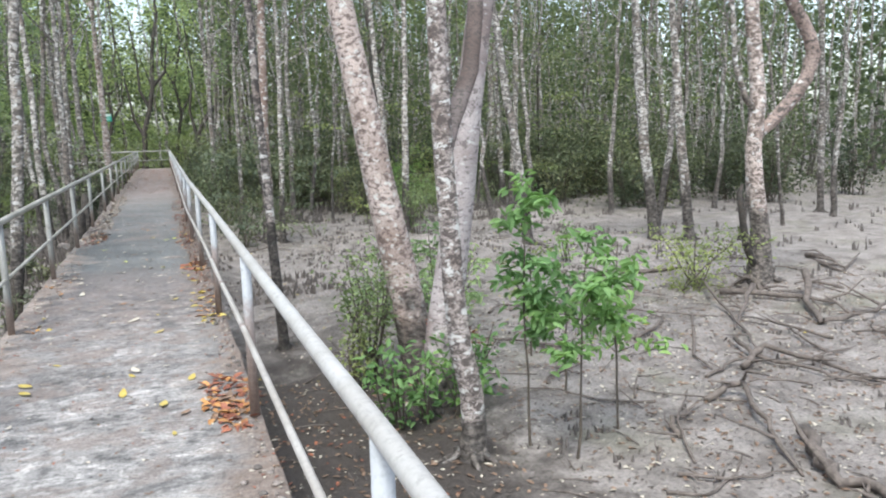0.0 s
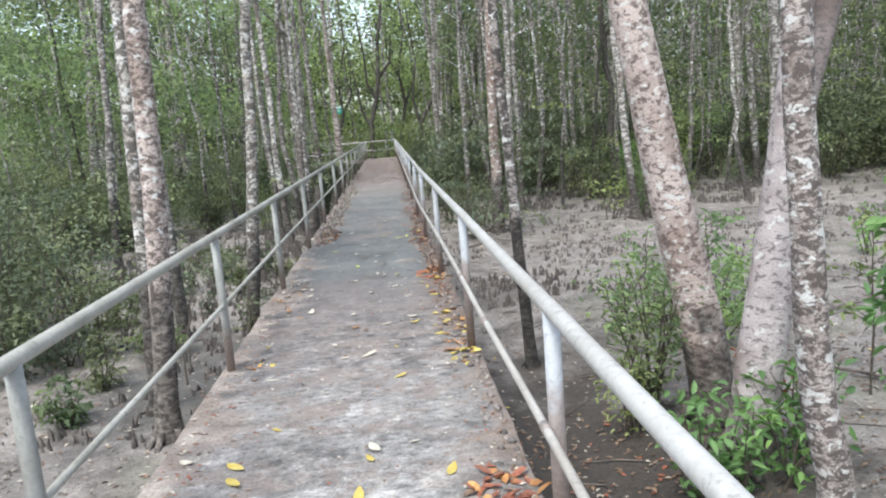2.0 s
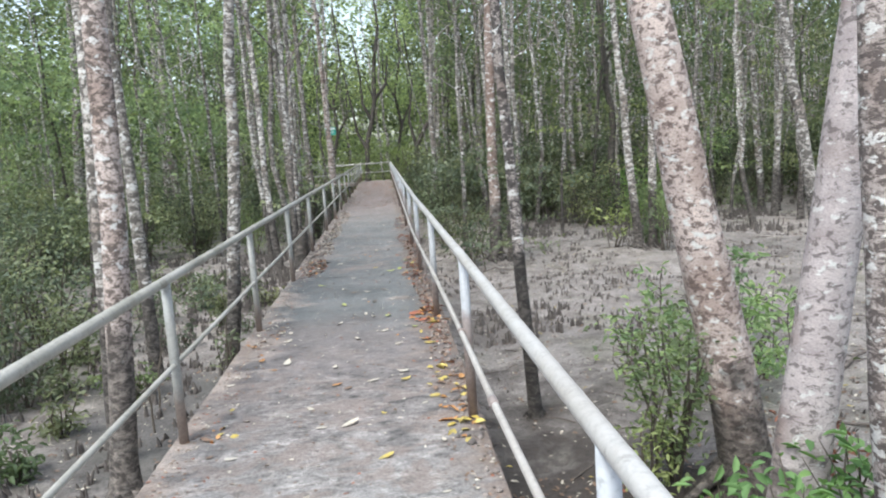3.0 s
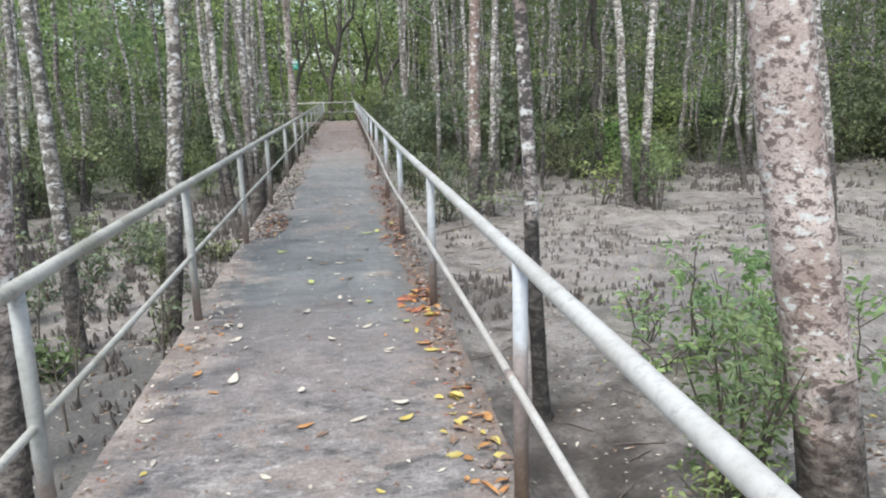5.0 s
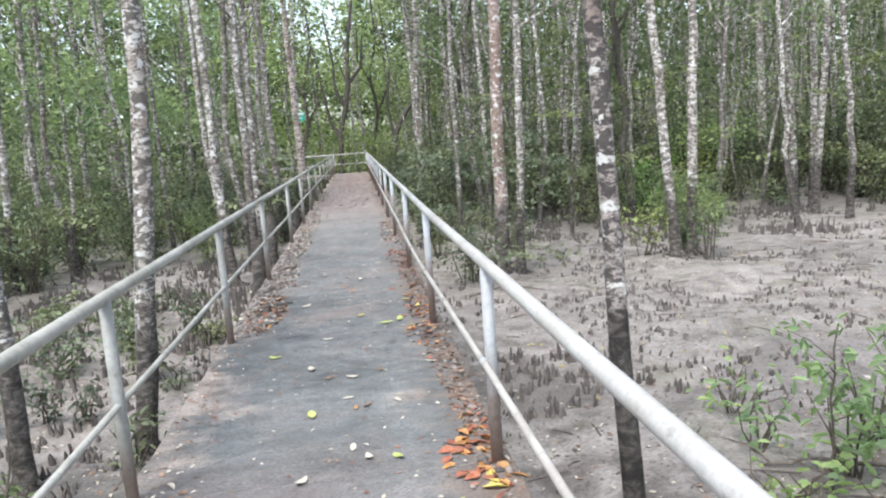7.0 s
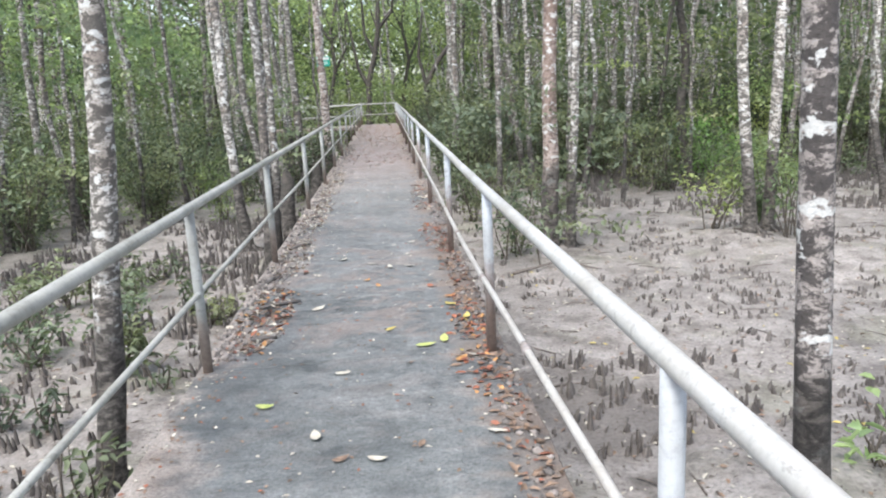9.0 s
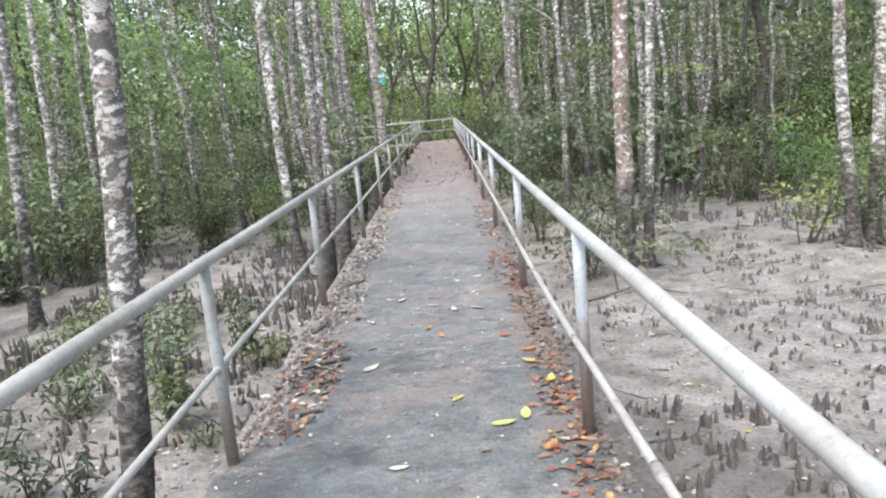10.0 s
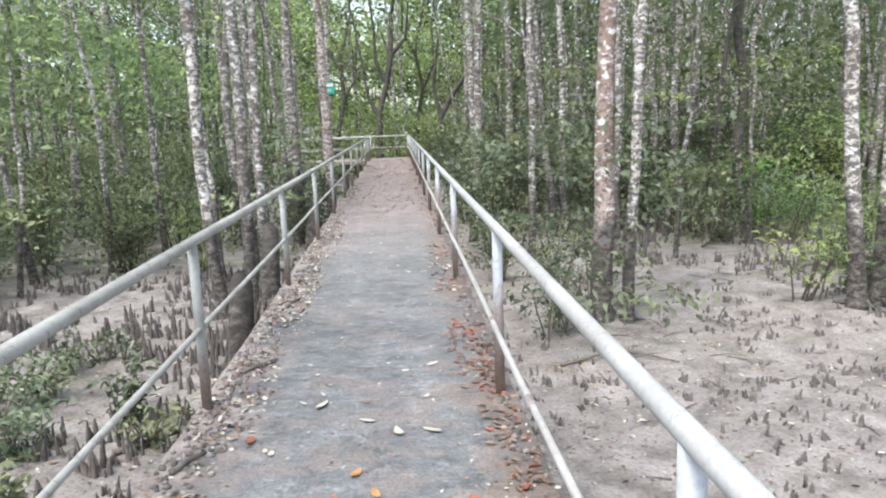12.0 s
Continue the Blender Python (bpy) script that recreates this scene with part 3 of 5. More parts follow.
def inner_mid(y):
    """Height of the thin pipe that is tied to the inner side of the right-hand posts, bent over the years."""
    return float(np.interp(y, (2, 5, 6.4, 8.2, 10.3, 12, 13.2, 14.5, 16, 20), (0.50, 0.51, 0.485, 0.485, 0.46, 0.435, 0.405, 0.395, 0.42, 0.43)))


def railing(points, pipe, post, label, lower=None, inner=0.0):
    """A pipe railing along the points, with one post at each."""
    rail = thing("railing", pose(*points[0], 0), label, "railing", "walkway railings")
    inv = Vector((*points[0], 0))
    dense = []
    for (xa, ya), (xb, yb) in zip(points[:-1], points[1:]):
        for t in np.linspace(0, 1, 7)[:-1]:
            sag = -0.002 * math.sin(math.pi * t)
            dense.append((xa + (xb - xa) * t - inv.x, ya + (yb - ya) * t - inv.y, sag))
    dense.append((points[-1][0] - inv.x, points[-1][1] - inv.y, 0))
    pipe_run("top_rail", [(x, y, RAIL_Z + z) for x, y, z in dense], 0.0265, pipe, rail, 16)
    pipe_run("mid_rail", [(x - inner, y, (inner_mid(y + inv.y) if inner else MID_Z) + z) for x, y, z in dense], 0.0148, lower or pipe, rail, 10)
    for x, y in points:
        tilt = random.uniform(-0.006, 0.006)
        gg = Geo()
        gg.tube([(x - inv.x, y - inv.y + tilt, -0.01), (x - inv.x, y - inv.y, 0.45), (x - inv.x, y - inv.y, RAIL_Z - 0.012)], [0.0275, 0.027, 0.0265], 12, caps=True)
        p = part("post", gg, post, rail, smooth=True)
        gg = Geo()
        mz = inner_mid(y) if inner else MID_Z
        gg.tube([(x - inner - inv.x, y - inv.y - 0.03, mz), (x - inner - inv.x, y - inv.y + 0.03, mz)], [0.0175, 0.0175], 10, caps=True)
        part("collar", gg, post, p, "rusty weld collar", smooth=True)
    return rail


right_rail = railing([(right_x(y) + random.uniform(-0.002, 0.002), y) for y in [-3.0] + POST_Y + [DECK_END - 0.12]], PIPE_R, POST_R, "white-painted pipe railing with rusty post feet beside the walkway", PIPE_DULL, 0.036)
for y in (1.1, 6.2, 11.25, 13.9, 18.9, 24.5):
    gg = Geo()
    gg.tube([(0, -0.045, 0), (0, -0.02, 0), (0, 0.02, 0), (0, 0.045, 0)], [0.0185, 0.0205, 0.0205, 0.0185], 12, caps=True)
    part("coupling", gg, POST_R, right_rail, "dull sleeve joining two pipes", smooth=True).location = (right_x(y) - 0.036 - right_x(-3.0), y + 3.0, inner_mid(y) - 0.002)
railing([(-0.81 + random.uniform(-0.004, 0.004), y) for y in [-3.0] + POST_Y + [DECK_END - 1.65]], PIPE_L, POST_L, "weathered greyish pipe railing beside the walkway")
railing([(0.76, DECK_END - 0.1), (-0.78, DECK_END - 0.09), (-2.6, DECK_END - 0.09), (-4.4, DECK_END - 0.1)], PIPE_R, POST_R, "pale pipe railing closing the walkway's far bend")
railing([(-0.92, DECK_END - 1.62), (-2.6, DECK_END - 1.62), (-4.4, DECK_END - 1.62)], PIPE_L, POST_L, "pale pipe railing along the side walkway")


# ---------------------------------------------------------------- trees
def trunk_line(H, lean, bend, rng, n=14):
    """Points up a trunk from the ground, leaning and slightly crooked."""
    t = np.concatenate([[-0.25, 0.0, 0.12, 0.35, 0.8], np.linspace(1.5, H, n)])
    w = np.cumsum(rng.normal(0, bend, (len(t), 2)), 0) * np.clip(t, 0, 2)[:, None] / 2
    return np.stack([lean[0] * t + w[:, 0], lean[1] * t + w[:, 1], t], 1)


def trunk_radii(pts, r, H):
    t = np.clip(pts[:, 2], 0, H)
    return r * (1.0 - 0.72 * t / H) * (1 + 0.4 * np.exp(-t / 0.14)) + 0.004


def crown_geo(rng, H, spread, count, size, low, clumps=16):
    gg = Geo()
    cs = np.stack([rng.normal(0, spread * 0.45, clumps), rng.normal(0, spread * 0.45, clumps), rng.uniform(low, H * 1.02, clumps)], 1)
    rad = rng.uniform(0.35, 0.95, clumps)
    pick = rng.integers(0, clumps, count)
    p = cs[pick] + rng.normal(0, 0.5, (count, 3)) * rad[pick][:, None] * [1.1, 1.1, 0.65]
    gg.leaves(p, size, size * 0.5, rng, 0.3)
    return gg, cs


def make_tree(x, y, lean=(0, 0), d=0.2, H=11.0, mat=None, leaf=None, low=6.5, spread=1.6, count=270, size=0.17, seed=0, bend=0.02, sides=12,
              label="slender mangrove tree with pale blotched bark standing in mud", line=None, roots=4, twigs=3, group="mangrove trees"):
    rng = np.random.default_rng(seed + 100)
    z = float(lie(x, y))
    tree = thing("tree", pose(x, y, z), label, "tree", group)
    pts = trunk_line(H, lean, bend, rng) if line is None else np.asarray(line, float) - [x, y, z]
    H = pts[-1][2]
    gg = Geo()
    rad = trunk_radii(pts, d / 2, H)
    gg.tube(pts, rad, sides, 0.045, seed)
    part("trunk", gg, mat, tree, smooth=True)
    for k in range(roots):
        a = rng.uniform(0, 2 * np.pi)
        L = d * rng.uniform(1.2, 2.6)
        gg = Geo()
        base = np.array([pts[1][0], pts[1][1], 0])
        gg.tube([base + [0, 0, d * 0.9], base + [math.cos(a) * d * 0.75, math.sin(a) * d * 0.75, d * 0.22], base + [math.cos(a + 0.2) * L, math.sin(a + 0.2) * L, -0.06]], [d * 0.28, d * 0.17, d * 0.07], 6, 0.1, k)
        part("root", gg, mat, tree, smooth=True)
    cg, cs = crown_geo(rng, H, spread, count, size, low)
    top = np.interp(cs[:, 2], pts[:, 2], pts[:, 0]), np.interp(cs[:, 2], pts[:, 2], pts[:, 1])
    cg.v[0] = cg.v[0] + [float(np.mean(top[0])), float(np.mean(top[1])), 0]
    part("crown", cg, leaf, tree)
    for k in range(twigs):
        h = rng.uniform(0.42, 0.8) * H
        s = np.array([np.interp(h, pts[:, 2], pts[:, 0]), np.interp(h, pts[:, 2], pts[:, 1]), h])
        e = s + [rng.normal(0, 0.9), rng.normal(0, 0.9), rng.uniform(1.0, 2.6)]
        m1 = (s + e) / 2 + [rng.normal(0, 0.2), rng.normal(0, 0.2), -0.15]
        r = d * 0.16
        gg = Geo()
        gg.tube([s, m1, e], [r, r * 0.7, r * 0.3], 6, 0.08, k)
        part("limb", gg, mat, tree, smooth=True)
    return tree


PALE = "slender mangrove tree with pale blotched bark and muddy foot"
GREYT = "thin grey mangrove tree with dark blotches and muddy foot"
# the large clump beside the walkway
make_tree(3.11, 8.75, (-0.178, 0.03), 0.385, 12, BARK_PINK, LEAF_CANOPY, seed=1, bend=0.012, sides=20, roots=5, label="stout leaning tree with pinkish bark and dark spots")
make_tree(3.0, 7.98, (0.148, 0.0), 0.355, 12, BARK_SMOOTH, LEAF_CANOPY, seed=2, bend=0.01, sides=20, roots=3, label="stout tree with smooth silvery bark, leaning")
B = np.array([(2.815, 6.54, -1.6), (2.825, 6.54, -1.3), (2.845, 6.54, -1.1), (2.815, 6.54, -0.75), (2.725, 6.54, -0.3), (2.675, 6.54, 0.2), (2.640, 6.54, 0.8), (2.605, 6.54, 1.4), (2.585, 6.54, 2.2), (2.565, 6.55, 3.2), (2.505, 6.60, 5), (2.485, 6.70, 7.5), (2.385, 6.80, 10.2)])
forked = make_tree(2.815, 6.54, d=0.20, mat=BARK_LICHEN, leaf=LEAF_CANOPY, seed=3, line=B, sides=20, roots=9, label="tree with white lichen patches on mottled bark and bare roots")
gg = Geo()
base = Vector(forked.matrix_world.translation)
FORK = [(2.635, 6.57, 1.3), (2.725, 6.66, 1.55), (2.885, 6.82, 1.8), (3.045, 6.98, 2.05), (3.145, 7.08, 2.5), (3.225, 7.16, 3.3), (3.385, 7.30, 6.0), (3.485, 7.40, 9.0)]
gg.tube([Vector(q) - base for q in FORK], [0.05, 0.07, 0.075, 0.075, 0.072, 0.07, 0.05, 0.02], 14, 0.03, 3)
part("limb", gg, BARK_FORK, forked, "smooth brown fork of the trunk", smooth=True)
# single trees along the walk: place, lean, thickness
PLACED = [
    (-2.05, 9.67, 0.052, 0.23, BARK_WARM, PALE), (-2.42, 10.5, 0.06, 0.15, BARK_PALE, GREYT), (-2.85, 13.3, 0.02, 0.17, BARK_PALE, PALE),
    (-1.93, 13.67, 0.09, 0.185, BARK_PALE, PALE), (1.825, 10.95, -0.034, 0.13, BARK_RINGED, "thin tree with black and white blotched bark, dark muddy foot"),
    (2.95, 21.0, 0.036, 0.29, BARK_RUSSET, "brown-barked tree with pale patches near its foot"), (3.32, 20.95, 0.008, 0.16, BARK_PALE, PALE),
    (6.38, 20.6, -0.05, 0.21, BARK_PALE, PALE), (6.78, 20.8, 0.03, 0.21, BARK_PALE, PALE),
    (12.55, 26.5, -0.054, 0.24, BARK_PALE, PALE), (12.95, 26.3, 0.036, 0.22, BARK_PALE, PALE), (8.82, 17.13, -0.164, 0.25, BARK_GREY, GREYT),
    (7.1, 29.1, 0.009, 0.21, BARK_PALE, PALE), (12.05, 24.8, 0.02, 0.2, BARK_PALE, PALE),
    (11.98, 16.3, -0.12, 0.28, BARK_PALE, PALE), (12.4, 15.5, -0.095, 0.25, BARK_PALE, PALE), (19.7, 18.3, -0.056, 0.2, BARK_GREY, GREYT),
    (23.3, 30.7, -0.09, 0.34, BARK_PALE, PALE), (22.3, 34.0, -0.11, 0.3, BARK_PALE, PALE), (14.4, 31.3, -0.03, 0.36, BARK_PALE, PALE),
    (19.7, 39.0, -0.16, 0.42, BARK_GREY, GREYT), (9.0, 37.2, 0.017, 0.28, BARK_PALE, PALE), (25.0, 45.9, -0.09, 0.4, BARK_PALE, PALE),
    (-9.4, 38.0, 0.01, 0.5, BARK_GREY, GREYT), (-9.9, 29.2, 0.078, 0.4, BARK_PALE, PALE), (-14.1, 41.0, 0.067, 0.42, BARK_PALE, PALE),
    (-5.55, 33.0, 0.073, 0.22, BARK_GREY, GREYT), (-4.25, 32.4, -0.013, 0.3, BARK_PALE, PALE), (-2.02, 28.9, 0.005, 0.24, BARK_GREY, GREYT),
    (-1.95, 23.25, 0.02, 0.15, BARK_PALE, PALE), (-2.37, 21.9, -0.02, 0.18, BARK_PALE, GREYT), (-1.85, 21.6, 0.003, 0.17, BARK_GREY, PALE),
    (-2.3, 25.6, -0.026, 0.2, BARK_PALE, PALE), (-8.0, 34.5, 0.01, 0.36, BARK_PALE, PALE), (-3.4, 37.0, 0.017, 0.3, BARK_PALE, PALE),
    (-5.65, 42.7, -0.046, 0.36, BARK_GREY, GREYT), (9.3, 36.0, -0.02, 0.26, BARK_PALE, PALE), (10.0, 35.5, -0.01, 0.2, BARK_PALE, PALE),
    (4.2, 24.5, 0.011, 0.17, BARK_GREY, GREYT), (3.2, 42.0, 0.014, 0.34, BARK_GREY, GREYT), (3.7, 33.7, 0.009, 0.25, BARK_PALE, PALE),
    (4.4, 33.4, 0.017, 0.3, BARK_GREY, GREYT), (14.8, 45.2, -0.024, 0.45, BARK_PALE, PALE), (12.1, 40.0, -0.047, 0.36, BARK_PALE, PALE),
    (10.45, 38.3, -0.015, 0.3, BARK_GREY, GREYT), (-1.38, 29.05, 0.0, 0.26, BARK_WARM, "pale pinkish tree carrying a small green sign"),
    (-1.75, 33.2, 0.03, 0.2, BARK_PALE, PALE), (-2.6, 31.0, -0.04, 0.17, BARK_GREY, GREYT), (1.9, 27.6, 0.03, 0.18, BARK_PALE, PALE), (2.3, 30.5, -0.02, 0.22, BARK_GREY, GREYT),
    (-6.3, 20.5, 0.06, 0.2, BARK_GREY, GREYT), (-7.2, 15.6, 0.02, 0.2, BARK_PALE, PALE), (-7.22, 23.3, 0.05, 0.17, BARK_PALE, PALE),
    (-7.6, 25.75, 0.03, 0.2, BARK_GREY, GREYT), (-8.6, 32.15, 0.03, 0.26, BARK_PALE, PALE), (-4.9, 27.6, -0.02, 0.13, BARK_GREY, GREYT),
    (-3.0, 24.6, -0.05, 0.14, BARK_PALE, PALE), (2.55, 24.0, 0.02, 0.13, BARK_GREY, GREYT), (3.9, 27.2, -0.01, 0.15, BARK_PALE, PALE),
]
for k, (x, y, s, d, mat, label) in enumerate(PLACED):
    # far trees by the open end get the leaf colour that has sky light in it
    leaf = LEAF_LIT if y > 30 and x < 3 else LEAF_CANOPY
    make_tree(x, y, (s, random.uniform(-0.03, 0.03)), d, random.uniform(10, 13), mat, leaf, seed=10 + k, bend=0.022, label=label,
              low=5.0 if y > 28 else 6.5, roots=4 if y < 25 else 2, sides=14 if y < 22 else 9)
# the bent tree and two dark crooked ones
D = np.array([(10.35, 11.0, -1.6), (10.33, 11.0, -1.25), (10.28, 11.0, -0.3), (10.12, 11.0, 0.5), (10.05, 11.0, 1.1), (10.08, 11.0, 1.5), (10.15, 11.02, 1.9), (10.06, 11.05, 2.7), (9.96, 11.1, 3.6), (9.9, 11.2, 5.5), (9.8, 11.3, 9.0)])
bent = make_tree(10.35, 11.0, d=0.33, mat=BARK_WARM, leaf=LEAF_CANOPY, seed=5, line=D, sides=18, roots=7, label="crooked forked tree with pinkish spotted bark and one sharply bent limb")
base = Vector(bent.matrix_world.translation)
gg = Geo()
BEND = [(10.08, 11.0, 1.3), (10.33, 10.98, 1.5), (10.79, 10.95, 1.9), (11.08, 10.9, 2.3), (11.2, 10.9, 2.72), (11.12, 10.92, 3.0), (10.95, 10.95, 3.3), (10.68, 11.0, 3.7), (10.55, 11.1, 5.5), (10.7, 11.2, 8.0)]
gg.tube([Vector(q) - base for q in BEND], [0.08, 0.115, 0.12, 0.115, 0.12, 0.11, 0.105, 0.10, 0.08, 0.03], 14, 0.05, 2)
part("limb", gg, BARK_BROWN, bent, "smooth brown limb bent like an elbow", smooth=True)
gg = Geo()
gg.tube([Vector(q) - base for q in [(10.06, 11.0, 1.75), (9.85, 11.0, 1.95), (9.6, 11.0, 2.5), (9.5, 11.0, 3.4), (9.4, 11.0, 5.0)]], [0.06, 0.055, 0.045, 0.035, 0.02], 9, 0.05, 4)
part("limb", gg, BARK_PALE, bent, smooth=True)
gg = Geo()
gg.tube([Vector(q) - base for q in [(10.2, 10.98, -1.0), (9.9, 10.9, -0.6), (9.78, 10.9, -0.1), (9.7, 10.9, 0.35), (9.76, 10.9, 0.5)]], [0.06, 0.065, 0.06, 0.055, 0.03], 9, 0.1, 6)
part("dead_stub", gg, BARK_DARK, bent, "dark broken stub beside the trunk", smooth=True)


def crooked_tree(trunk, limbs, d, label):
    """A dark tree given by the bends of its trunk and of its large limbs."""
    x, y, _ = trunk[0]
    z = float(lie(x, y))
    line = np.array([(x, y, z - 0.3)] + trunk, float)
    t = make_tree(x, y, d=d, mat=BARK_DARK, leaf=LEAF_LIT, seed=int(abs(x) * 31 + y), line=line, sides=10, roots=2, twigs=2, low=5.5, label=label)
    o = Vector((x, y, z))
    for k, pts in enumerate(limbs):
        gg = Geo()
        gg.tube([Vector(q) - o for q in pts], np.linspace(d * 0.32, d * 0.1, len(pts)), 8, 0.08, k)
        part("limb", gg, BARK_DARK, t, smooth=True)


CROOKED = "dark crooked tree with a blackish trunk"
crooked_tree([(-0.55, 46.0, -1.3), (-0.5, 46.0, 0.6), (-0.4, 46.0, 2.0), (-0.05, 46.0, 3.2), (0.2, 46.0, 4.4), (0.3, 46.0, 6.2), (0.7, 46.2, 8.5), (0.5, 46.2, 11)],
             [[(-0.42, 46.0, 1.6), (-0.9, 46.0, 2.6), (-1.1, 46.0, 4.0), (-1.5, 46.0, 6.5)], [(-0.05, 46.0, 3.2), (-0.5, 45.9, 4.2), (-0.5, 45.9, 5.6), (-0.8, 46.0, 8.0)], [(0.2, 46.0, 4.4), (0.9, 46.0, 5.2), (1.1, 46.0, 6.8)]], 0.34, CROOKED)
crooked_tree([(2.5, 44.4, -1.3), (2.4, 44.4, 0.5), (2.3, 44.4, 1.6), (2.9, 44.4, 2.7), (3.6, 44.4, 3.5), (4.25, 44.4, 4.4), (4.2, 44.4, 5.8), (4.6, 44.4, 8.5), (4.5, 44.4, 10.5)],
             [[(2.3, 44.4, 1.6), (2.0, 44.4, 3.0), (2.3, 44.4, 5.0), (2.0, 44.4, 8.0)], [(3.6, 44.4, 3.5), (3.5, 44.3, 4.6), (3.1, 44.3, 6.5)]], 0.3, CROOKED)
crooked_tree([(-2.6, 47.5, -1.3), (-2.5, 47.5, 1.0), (-2.1, 47.5, 2.6), (-2.2, 47.5, 4.5), (-1.6, 47.5, 6.5), (-1.8, 47.5, 10)],
             [[(-2.1, 47.5, 2.6), (-1.5, 47.5, 3.6), (-1.4, 47.5, 5.5)], [(-2.2, 47.5, 4.0), (-2.9, 47.5, 5.0), (-3.0, 47.5, 7.0)]], 0.26, CROOKED)
crooked_tree([(1.5, 48.5, -1.3), (1.3, 48.5, 1.2), (1.7, 48.5, 3.0), (1.4, 48.5, 4.8), (1.9, 48.5, 7.0), (1.7, 48.5, 10)],
             [[(1.7, 48.5, 3.0), (2.3, 48.5, 4.2), (2.2, 48.5, 6.5)], [(1.4, 48.5, 4.6), (0.8, 48.5, 5.8), (0.9, 48.5, 8)]], 0.24, CROOKED)
for k, (x, y, s) in enumerate([(3.6, 35.4, 0.12), (8.3, 27.8, -0.04)]):
    make_tree(x, y, (s, 0.02), 0.26, 11, BARK_DARK, LEAF_LIT, seed=80 + k, bend=0.09, label="dark crooked tree with a blackish trunk", sides=9)

# the wood around: a few kinds, repeated
KINDS = []
for k in range(12):
    leafy = k % 3 == 0
    mat = (BARK_PALE, BARK_GREY, BARK_GREY, BARK_PALE, BARK_GREY, BARK_DARK)[k % 6]
    t = make_tree(0, -60 - 3 * k, (random.uniform(-0.1, 0.1), random.uniform(-0.08, 0.08)), random.uniform(0.08, 0.2), random.uniform(9, 13), mat, LEAF_LIT if k % 6 == 3 else LEAF_CANOPY,
                  low=2.2 if leafy else 5.0, spread=1.8, count=480 if leafy else 240, size=0.16, seed=200 + k, bend=0.055, sides=8, roots=0, twigs=4,
                  label="leafy young mangrove tree in the wood" if leafy else "slender mangrove tree in the dense wood")
    KINDS.append(t)


def free(x, y):
    if -10 < x < 2.2 and DECK_END - 3 < y < DECK_END + 1.2:
        return False
    if abs(x) < 1.7 and y < DECK_END + 2:
        return False
    if 1.0 < x < 13 and y < 25 - 0.1 * x and not (x > 9 and y > 22):
        return False
    if x >= 13 and y < 15:
        return False
    if -4.2 < x < 0 and y < 19 or -7 < x < 0 and 16.5 < y < 24:
        return False
    if x < -4 and y < 9:
        return False
    if -4 < x < 2 and y > 54:
        return False
    return True


rng = np.random.default_rng(21)
spots = []
while len(spots) < 165:
    x, y = rng.uniform(-26, 30), 8 + 50 * rng.uniform(0, 1) ** 0.8
    if free(x, y) and all((x - a) ** 2 + (y - b) ** 2 > 0.8 for a, b in spots):
        spots.append((x, y))
for x, y in spots:
    k = int(rng.integers(0, 12))
    if KINDS[k] is not None and x > 4 and k % 3 == 0 and rng.uniform() < 0.6:
        k = (k + 1) % 12
    sc = rng.uniform(0.8, 1.15)
    copy_thing(KINDS[k], pose(x, y, float(lie(x, y)) - 0.03, 0, 0, rng.uniform(0, 360)) @ Matrix.Scale(sc, 4))
for k, t in enumerate(KINDS):
    x, y = -22 + 4.1 * k, 59 + (k * 7) % 5
    if -5 < x < 3:
        x -= 9
    t.matrix_world = pose(x, y, float(lie(x, y)) - 0.03)

# far woods on all sides: trunks, and leaves above them
rng = np.random.default_rng(33)
gt, gl, gd = Geo(), Geo(), Geo()
made = 0
while made < 900:
    a, r = rng.uniform(0, 2 * np.pi), rng.uniform(0, 1)
    x, y = rng.uniform(-70, 70), rng.uniform(0, 100)
    inside = -27 < x < 31 and 5 < y < 58
    if inside or (abs(x) < 4 and y < 5) or (-6 < x < 4 and 40 < y < 78) or (x > -5 and y < 6 and x < 30 and y > -10):
        continue
    H = rng.uniform(8, 13)
    pts = trunk_line(H, (rng.normal(0, 0.05), rng.normal(0, 0.05)), 0.05, rng, 5) + [x, y, GROUND]
    gt.tube(pts, trunk_radii(pts - [0, 0, GROUND], rng.uniform(0.05, 0.12), H), 5)
    made += 1
tagged(part("distant_trunks", gt, BARK_GREY, smooth=True), "dense far wood of thin grey trunks", "wood", kind="stuff")


def wall_of_leaves(n, size, test, zlo, zhi, seed, tight=-0.2):
    r2 = np.random.default_rng(seed)
    out = []
    while sum(len(o) for o in out) < n:
        c = np.stack([r2.uniform(-75, 75, 4000), r2.uniform(0, 105, 4000), r2.uniform(zlo, zhi, 4000)], 1)
        clump = np.sin(c[:, 0] * 0.7 + np.sin(c[:, 1] * 0.5) * 2) + np.sin(c[:, 1] * 0.6 + c[:, 2] * 0.9) + np.sin(c[:, 2] * 1.3 + c[:, 0] * 0.4)
        out.append(c[test(c[:, 0], c[:, 1], c[:, 2]) & (clump > tight)])
    gg = Geo()
    gg.leaves(np.concatenate(out)[:n], size, size * 0.55, r2, 0.2)
    return gg


def outer(x, y, z):
    ins = (x > -28) & (x < 32) & (y > 4) & (y < 58)
    gap = (x > -5) & (x < 1) & (y > 40) & (z > 10.6 + 0.8 * np.sin(x * 2))
    near = (x > -17) & (x < 34) & (y < 7) & (y > -14)
    return ~ins & ~gap & ~near


